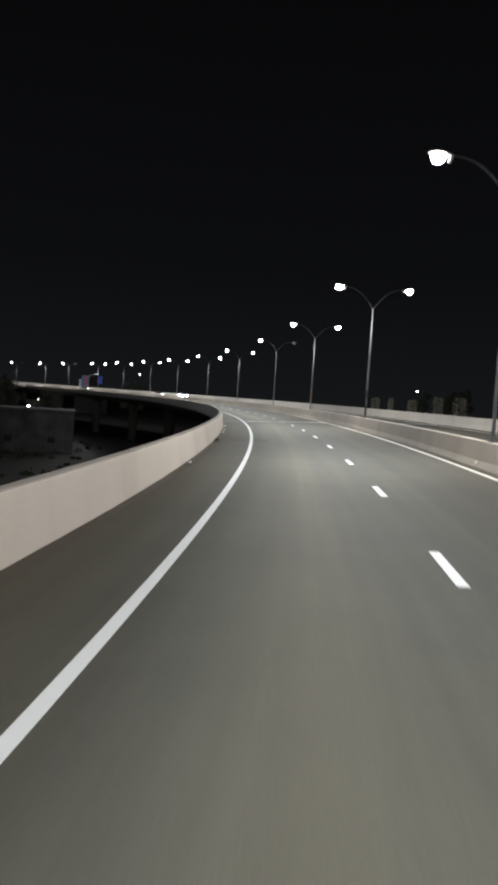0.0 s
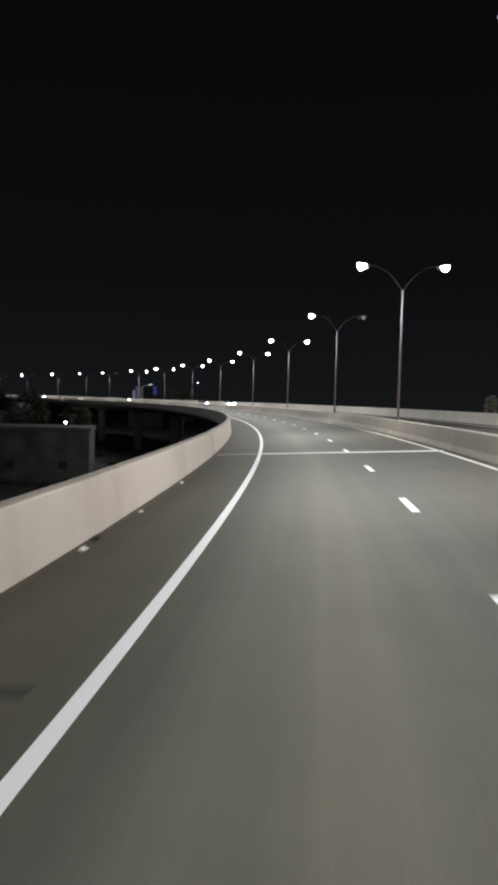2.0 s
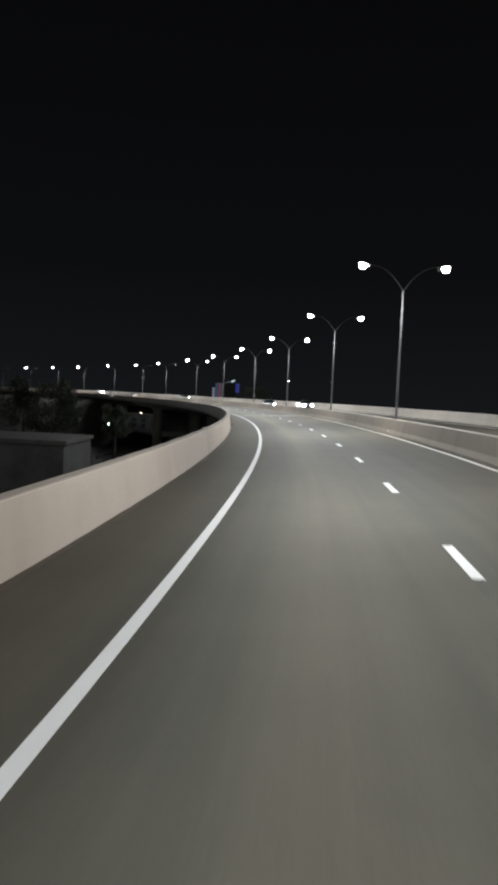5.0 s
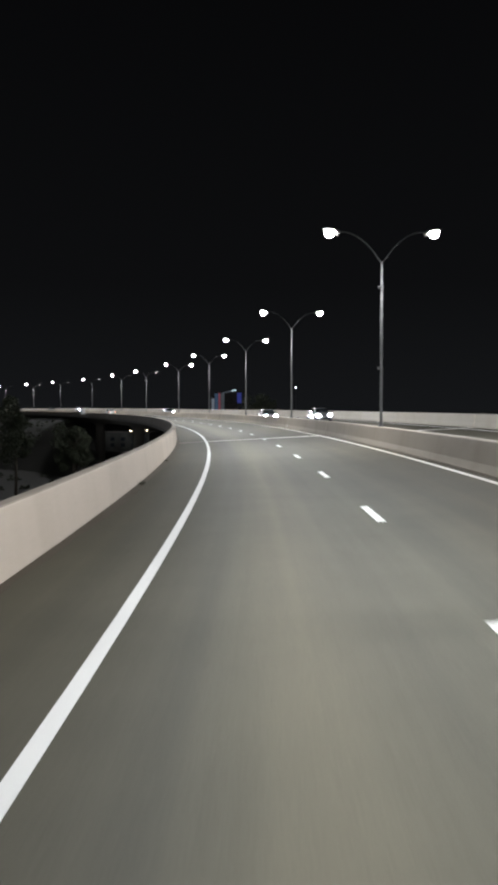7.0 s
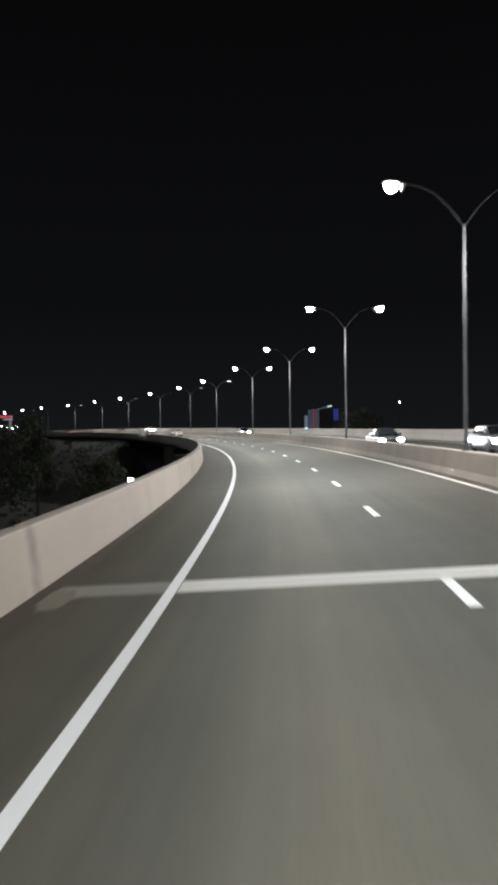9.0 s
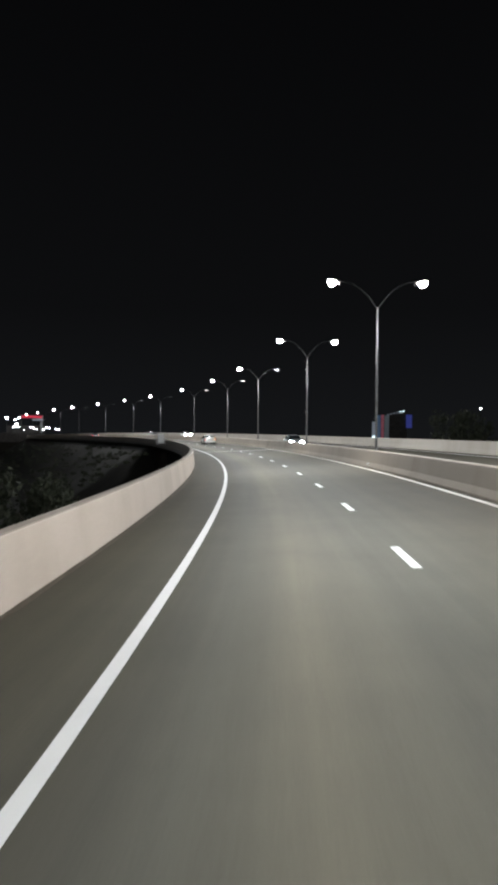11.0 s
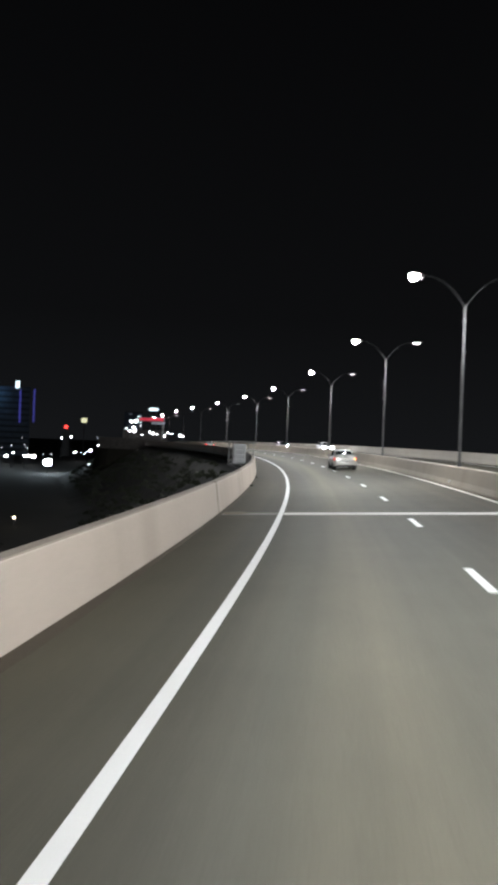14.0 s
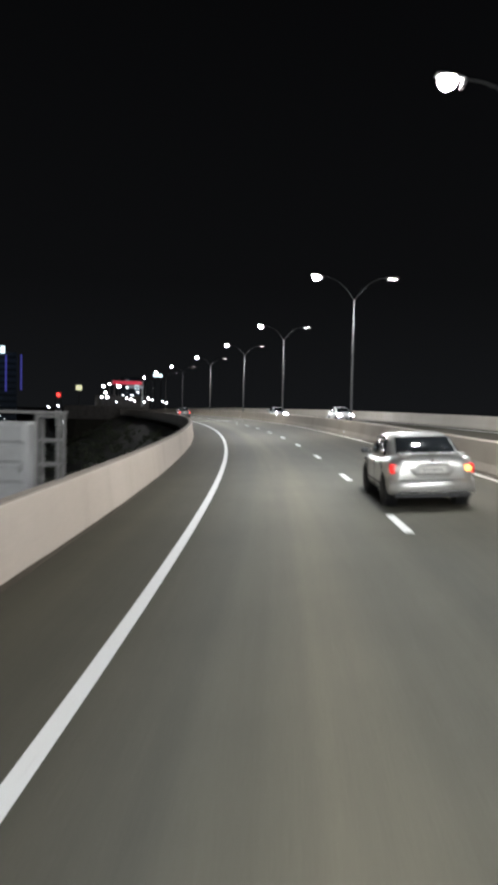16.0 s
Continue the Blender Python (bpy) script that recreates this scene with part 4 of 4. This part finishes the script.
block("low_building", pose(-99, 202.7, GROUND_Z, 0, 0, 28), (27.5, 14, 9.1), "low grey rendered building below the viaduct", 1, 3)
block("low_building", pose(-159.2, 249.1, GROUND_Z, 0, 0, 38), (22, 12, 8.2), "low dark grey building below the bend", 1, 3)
block("low_building", pose(-217.2, 399.6, GROUND_Z, 0, 0, 18), (20, 12, 6.5), "small dark building beyond the bend", 2, 5)

hotel = thing("tall_building", pose(-623.8, 450.7, GROUND_Z + 0.6, 0, 0, 73), "tall dark building with a lit rooftop sign and blue light strips", "building")
bm = bmesh.new()
box(bm, (-3, 14, 23), (52, 26, 46), bevel=0.1)
part("wall", bm, CLADDING, hotel, "blue-grey cladding")
for k in range(11):
    bm = bmesh.new()
    box(bm, (-3, 0.92, 4 + 3.9 * k), (51, 0.2, 1.5))
    part("window_band", bm, DULL_GLASS, hotel)
for xx, zz in ((16.5, 33.0), (25.5, 34.0)):
    bm = bmesh.new()
    box(bm, (xx, 0.5, zz), (1.0, 0.6, 22.0), bevel=0.05)
    part("light_strip", bm, STRIP_BLUE, hotel, "glowing blue vertical strip")
sign = bmesh.new()
box(sign, (-8.0, 0.9, 47.7), (21, 0.5, 5.2))
sign_board = part("roof_sign", sign, DARK_STEEL, hotel, "rooftop sign of glowing white bars")
for k in range(11):
    if k == 4:
        continue
    bm = bmesh.new()
    box(bm, (-16.9 + 1.8 * k, 0.5, 47.7), (0.85, 0.3, 4.4), bevel=0.1)
    part("sign_bar", bm, SIGN_WHITE, sign_board)
bm = bmesh.new()
box(bm, (14.5, 0.6, 47.5), (2.6, 0.6, 4.6), bevel=0.1)
part("small_sign", bm, SIGN_WHITE, hotel, "small glowing white sign")

# the glow of the sign and strips on the front
glow_data = bpy.data.lights.new("sign_light", "AREA")
glow_data.shape, glow_data.size, glow_data.size_y = "RECTANGLE", 20.0, 2.0
glow_data.energy, glow_data.color = 800.0, (0.30, 0.62, 1.0)
sign_light = new("sign_light", glow_data)
sign_light.parent = hotel
sign_light.matrix_basis = pose(-6.0, -7.0, 43.0, 55, 0, 0)

# filling station on its terrace beside the road's far end
station = thing("filling_station", pose(-324.8, 397.1, 0.5, 0, 0, 61.1), "filling station with a red lit canopy on a dark terrace", "filling station")
bm = bmesh.new()
slope = []
for z, sx, sy in ((-15.0, 12.5, 11.0), (-9.0, 11.5, 9.5), (-5.0, 10.6, 8.4), (-2.0, 10.0, 7.5)):
    slope.append([(-4 + sx * math.cos(q * math.tau / 24) * (1 + 0.08 * math.sin(q * 2.3)), 8 + sy * math.sin(q * math.tau / 24) * (1 + 0.08 * math.cos(q * 1.7)), z) for q in range(24)])
loft(bm, slope)
part("terrace", bm, GROUND, station, "dark sloping earth bank")
bm = bmesh.new()
box(bm, (-4, 0.3, -0.4), (20, 0.4, 3.4), bevel=0.05)
part("retaining_wall", bm, ROOFING, station, "dark retaining wall")
bm = bmesh.new()
box(bm, (-4, 8, -1.0), (19.9, 14.8, 1.98))
part("forecourt", bm, ROOFING, station)
bm = bmesh.new()
box(bm, (1.5, 4, 7.2), (8.0, 7, 0.9), bevel=0.05)
canopy = part("canopy", bm, WHITE_PANEL, station)
bm = bmesh.new()
box(bm, (1.5, 0.42, 7.15), (7.2, 0.16, 0.85), bevel=0.03)
part("fascia", bm, SIGN_RED, canopy, "glowing red fascia")
for xx in (5.2,):
    for yy in (2.0, 6.0):
        bm = bmesh.new()
        box(bm, (xx, yy, 3.38), (0.4, 0.4, 6.75), bevel=0.03)
        part("column", bm, WHITE_PANEL, station)
bm = bmesh.new()
box(bm, (0, 7.5, 2.0), (14, 0.3, 4.0))
part("shop_front", bm, ROOFING, station)
bm = bmesh.new()
box(bm, (3.6, 0.45, 6.1), (3.9, 0.14, 0.6), bevel=0.03)
part("pale_band", bm, SIGN_PALE, canopy, "dim pale band under the fascia")
bm = bmesh.new()
box(bm, (-2.0, 6.0, 3.4), (0.4, 0.4, 6.75), bevel=0.03)
part("column", bm, ROOFING, station, "dark column")
for k in range(9):
    bm = bmesh.new()
    box(bm, (-1.2 + 1.5 * k + 0.5 * (k * 5 % 3), 1.2 + 0.8 * (k % 3), 2.4 + 0.32 * (k * 3 % 4)), (0.22 + 0.08 * (k * 7 % 3), 0.2, 0.20 + 0.06 * (k * 5 % 3)))
    part("strip_lamp", bm, CITY_WHITE, station)
for xx, zz in ((-4.4, 6.0), (-3.9, 4.4), (-3.0, 6.5), (-4.8, 3.3), (-3.4, 3.3)):
    bm = bmesh.new()
    box(bm, (xx, 1.0, zz / 2), (0.12, 0.12, zz))
    mast = part("lamp_mast", bm, STEEL, station)
    bm = bmesh.new()
    box(bm, (xx, 0.9, zz + 0.15), (0.55, 0.3, 0.3), bevel=0.08)
    part("lamp", bm, CITY_WHITE, mast)
# a tall block beyond it with a few lit windows and a lit stair
flats = thing("apartment_block", pose(-617.4, 551.1, GROUND_Z, 0, 0, 60.4), "tall dark block with scattered white lit windows", "building")
bm = bmesh.new()
box(bm, (0, 4.5, 16.7), (13.0, 9.0, 34.4), bevel=0.1)
part("wall", bm, CLADDING, flats)
bm = bmesh.new()
box(bm, (0, 4.5, 34.2), (13.4, 9.6, 0.6), bevel=0.1)
part("roof", bm, ROOFING, flats)
for x, z, w, h, glow_mat in ((-2.2, 32.8, 3.4, 1.1, SIGN_PALE), (-2.0, 27.6, 3.2, 1.6, CITY_DIM), (-2.4, 24.2, 2.6, 1.0, SIGN_PALE), (4.9, 24.4, 2.6, 1.2, CITY_DIM),
                             (-5.0, 22.2, 2.4, 1.2, CITY_DIM), (1.3, 22.2, 3.0, 1.3, CITY_DIM), (-2.8, 19.6, 2.8, 1.3, CITY_DIM), (2.7, 19.5, 3.0, 1.5, CITY_DIM)):
    bm = bmesh.new()
    box(bm, (x, -0.05, z), (0.62 * w, 0.2, 0.7 * h), bevel=0.05)
    part("window", bm, glow_mat, flats, "lit window")
for j in range(2):
    for i in range(5):
        bm = bmesh.new()
        box(bm, (3.5 + 1.6 * j, -0.05, 26.6 + 1.15 * i), (1.1, 0.2, 0.6), bevel=0.05)
        part("stair_window", bm, SIGN_WHITE, flats, "small lit stair window")
# far beyond it, a white sign high on two posts
far_sign = thing("lit_sign", pose(-978.0, 775.0, GROUND_Z + 0.5, 0, 0, 50), "glowing white sign high on two distant posts", "sign")
for xx in (-4.0, 4.0):
    bm = bmesh.new()
    tube(bm, [(xx, 0.2, -1.0), (xx, 0.2, 51.0)], [0.6, 0.4], 8)
    part("post", bm, DARK_STEEL, far_sign)
bm = bmesh.new()
box(bm, (0, -0.4, 52.4), (11.5, 0.6, 3.4), bevel=0.3)
part("panel", bm, SIGN_WHITE, far_sign, "glowing white panel")


# ---- lights of the town below ----
def mast_lamp(x, y, z, glow_mat, size, label="town lamp on a mast below the viaduct"):
    root = thing("mast_lamp", pose(x, y, GROUND_Z), label, "lamp", "lights of the town")
    h = z - GROUND_Z
    bm = bmesh.new()
    tube(bm, [(0, 0, -0.3), (0, 0, h)], [0.12, 0.07], 6)
    part("mast", bm, DARK_STEEL, root)
    bm = bmesh.new()
    box(bm, (0, 0, h + size * 0.5), (size * 1.15, size * 1.15, size), bevel=size * 0.3)
    lantern = part("lantern", bm, glow_mat, root)
    bm = bmesh.new()
    box(bm, (0, 0, h + size * 1.05), (size * 1.1, size * 1.1, size * 0.12), bevel=size * 0.04)
    part("hood", bm, DARK_STEEL, lantern)


TOWN = ((-463.1, 382.2, 0.3, 1.0), (-480.0, 395.3, -1.1, 0.5), (-467.0, 399.0, -0.5, 0.5), (-483.2, 398.3, -6.5, 0.5), (-485.0, 397.1, -9.2, 0.9),
        (-449.6, 388.6, -8.5, 0.8), (-444.9, 392.1, -5.3, 0.4), (-496.1, 407.9, -10.3, 0.7), (-459.2, 399.7, -5.0, 0.3), (-456.3, 403.2, -3.7, 0.4),
        (-503.7, 417.6, -10.3, 1.3), (-470.4, 409.3, -7.5, 0.8), (-491.6, 420.9, -0.1, 0.3), (-469.2, 414.1, -3.6, 0.3), (-478.6, 419.0, -5.3, 0.4),
        (-449.3, 406.8, -8.2, 0.9), (-478.1, 419.5, -9.0, 0.9), (-491.5, 427.2, -10.1, 1.7), (-469.0, 423.3, -7.8, 0.3), (-480.7, 432.2, -8.0, 0.4),
        (-551.3, 467.3, -0.3, 0.875), (-526.8, 462.7, 0.7, 0.75), (-551.2, 476.3, -8.6, 1.0), (-543.7, 476.6, -8.2, 0.5), (-532.1, 474.2, -8.5, 0.5),
        (-521.1, 472.2, -6.8, 1.25), (-549.5, 490.2, 1.0, 0.375), (-535.2, 483.7, -3.6, 0.75), (-543.0, 490.2, -6.9, 0.5), (-418.0, 423.1, -10.4, 0.75))
for x, y, z, size in TOWN:
    mast_lamp(x, y, z, CITY_WHITE if size > 0.45 else CITY_DIM, 0.8 * size)
mast_lamp(-418.2, 404.7, -10.6, FLOOD, 2.4, "dazzling white floodlight on a mast below the viaduct")
for x, y, z in ((-216.2, 399.5, -6.6), (-211.6, 403.5, -6.4), (-215.5, 542.6, 13), (-15.9, 330, 7.5), (-310.6, 375.9, -12.4), (-249.5, 329.8, -12.6)):
    mast_lamp(x, y, z, CITY_WARM if z < 0 else CITY_WHITE, 0.38)

mast_lamp(-153.5, 299.4, -7.1, CITY_WHITE, 0.6, "white lamp on a mast beside the viaduct")
mast_lamp(-389.8, 428.8, 8.0, CITY_WHITE, 0.8, "white lamp on a tall mast beyond the filling station")
mast_lamp(-406.3, 429.7, 0.4, CITY_RED, 0.7, "small red lamp on a mast in the town")

# pools of light that the brightest masts throw on the scrub
for x, y, z, watts in ((-418.2, 404.7, -5.0, 6000), (-458.0, 398.0, -4.0, 4500)):
    ldat = bpy.data.lights.new("town_light", "POINT")
    ldat.energy, ldat.color, ldat.shadow_soft_size = watts, (0.70, 0.88, 1.0), 0.4
    lob = new("town_light", ldat)
    lob.location = (x, y, z)

tower = thing("sign_tower", pose(-645.2, 511.1, GROUND_Z + 0.9), "pale tower with a red light on top", "tower")
bm = bmesh.new()
lathe(bm, [(-0.5, 3.0), (10, 2.4), (19.5, 2.0)], 14, "Z")
part("shaft", bm, WHITE_PANEL, tower)
bm = bmesh.new()
lathe(bm, [(19.5, 1.0), (20.2, 1.35), (21.6, 1.1), (22.0, 0.3)], 14, "Z")
part("beacon", bm, CITY_RED, tower, "red glowing beacon")
ysign = thing("lit_sign", pose(-676.1, 539.4, GROUND_Z + 1.0, 0, 0, 68), "pale yellow lit sign on a tall post", "sign")
bm = bmesh.new()
box(bm, (0, 0, 12), (0.6, 0.6, 25))
part("post", bm, DARK_STEEL, ysign)
bm = bmesh.new()
box(bm, (0, -0.5, 26.6), (4.4, 0.8, 3.6), bevel=0.2)
part("panel", bm, SIGN_YELLOW, ysign, "glowing pale yellow panel")

# colourful lit gateway beyond the right-hand parapet
gate = thing("lit_gateway", Matrix.Translation((-214.9, 467.0, GROUND_Z)) @ pose(0, 0, 0, 0, 0, 30) @ Matrix.Diagonal((1.2, 1.2, 1.12, 1)), "lit roadside gateway with white, red and blue panels", "gateway")
GZ = 12.5
bm = bmesh.new()
box(bm, (1, 1.5, GZ / 2), (16, 5, GZ + 0.6))
part("podium", bm, ROOFING, gate)
for xx, w, h, z0, mt, lb in ((-4.6, 1.0, 5.0, 0, SIGN_PALE, "pale lit pillar"), (-3.3, 1.2, 7.0, 0, SIGN_BLUE, "blue lit pillar"), (-2.2, 0.75, 7.2, 0, SIGN_PINK, "red lit pillar"),
                             (-1.0, 1.3, 7.0, 0, SIGN_GREY, "dim grey lit panel"), (5.2, 1.6, 4.0, 3.2, SIGN_DEEP, "deep blue lit panel")):
    bm = bmesh.new()
    box(bm, (xx, 0, GZ + z0 + h / 2 + 0.3), (w, 0.8, h), bevel=0.05)
    part("panel", bm, mt, gate, lb)
bm = bmesh.new()
box(bm, (2.2, 0.6, GZ + 4.0), (4.9, 0.6, 7.4), bevel=0.05)
part("dark_screen", bm, ROOFING, gate)
for k in range(6):
    bm = bmesh.new()
    box(bm, (-0.6 + 0.85 * k, -0.1, GZ + 7.5 + 0.22 * k), (0.5, 0.3, 0.35), bevel=0.08)
    part("lamp", bm, SIGN_PALE if k < 4 else SIGN_WHITE, gate, "small white lamp")
bm = bmesh.new()
box(bm, (-4.6, -0.5, GZ + 0.7), (0.9, 0.2, 0.6), bevel=0.05)
part("lamp", bm, SIGN_WHITE, gate, "small white lamp")

# ---- wear on the shoulder: litter, weeds and tarred cracks ----
def litter(s, r, seed, size):
    rnd = random.Random(seed)
    bm = bmesh.new()
    bmesh.ops.create_icosphere(bm, subdivisions=2, radius=size)
    for v in bm.verts:
        v.co = Vector((v.co.x * rnd.uniform(0.6, 1.2), v.co.y * rnd.uniform(0.7, 1.4), v.co.z * rnd.uniform(0.35, 0.75)))
    lift = -min(v.co.z for v in bm.verts)
    ob = single("litter", bm, PLATE, "crumpled pale litter at the foot of the parapet", "litter", group="litter on the shoulder")
    ob.matrix_basis = on_road(s, r, lift)


def weeds(s, r, seed, size):
    rnd = random.Random(seed)
    verts, faces = [], []
    for _ in range(70):
        a, l, o = rnd.uniform(0, 6.28), rnd.uniform(0.5, 1.1) * size, rnd.uniform(0, 0.5) * size
        x, y = math.cos(a) * o, math.sin(a) * o * 1.6
        tip = Vector((x + math.cos(a) * l * 0.5, y + math.sin(a) * l * 0.6, l * rnd.uniform(0.4, 0.9)))
        w = Vector((-math.sin(a), math.cos(a), 0)) * 0.012
        i = len(verts)
        verts += [tuple(Vector((x, y, -0.01)) - w), tuple(Vector((x, y, -0.01)) + w), tuple(tip)]
        faces.append((i, i + 1, i + 2))
    me = bpy.data.meshes.new("weeds")
    me.from_pydata(verts, [], faces)
    me.materials.append(LEAVES)
    ob = tagged(new("weeds", me), "dark tuft of weeds and dirt at the parapet's foot", "weeds", "weeds on the shoulder")
    ob.matrix_basis = on_road(s, r)


def sand_patch(s, r, length, width, seed):
    """A thin drift of sand left at a joint on the hard shoulder."""
    rnd = random.Random(seed)
    n = 28
    verts = [tuple(along(s, r, 0.014)[0])]
    faces = []
    for ring, up in ((0.55, 0.011), (1.0, -0.004)):
        for k in range(n):
            q = k * math.tau / n
            f = ring * rnd.uniform(0.72, 1.1)
            verts.append(tuple(along(s + math.sin(q) * f * length / 2, max(-1.89, r + math.cos(q) * f * width / 2), up)[0]))
    for k in range(n):
        k2 = (k + 1) % n
        faces.append((0, 1 + k, 1 + k2))
        faces.append((1 + k, 1 + n + k, 1 + n + k2, 1 + k2))
    me = bpy.data.meshes.new("sand_patch")
    me.from_pydata(verts, [], faces)
    me.materials.append(SAND)
    for p in me.polygons:
        p.use_smooth = True
    tagged(new("sand_patch", me), "thin drift of pale sand at the parapet's foot", "sand", "sand on the shoulder")


for k, (s, r, length, width) in enumerate(((338.9, -1.45, 1.3, 1.1), (228.3, -1.6, 1.6, 0.8), (118.2, -1.6, 1.2, 0.7))):
    sand_patch(s, r, length, width, 30 + k)
for k, (s, r, size) in enumerate(((107.3, -1.74, 0.06), (102.0, -1.74, 0.05), (98.1, -1.74, 0.06), (76.1, -1.78, 0.05))):
    litter(s, r, 7 + k, size)
for k, (s, r, size) in enumerate(((89.0, -1.78, 0.26), (99.0, -1.80, 0.12), (202.5, -1.80, 0.16), (212.2, -1.80, 0.14), (353.0, -1.8, 0.15), (361.0, -1.8, 0.12))):
    weeds(s, r, 70 + k, size)
for s, a, b in ((92.6, -1.85, -0.45), (90.0, -1.85, 0.85)):
    bm = bmesh.new()
    sweep(bm, [(a, -0.004), (a, 0.003), (b, 0.003), (b, -0.004)], s - 0.11, s + 0.11, 0.2)
    single("tar_patch", bm, TAR, "dark tarred strip across the hard shoulder", "road patch", "structure")
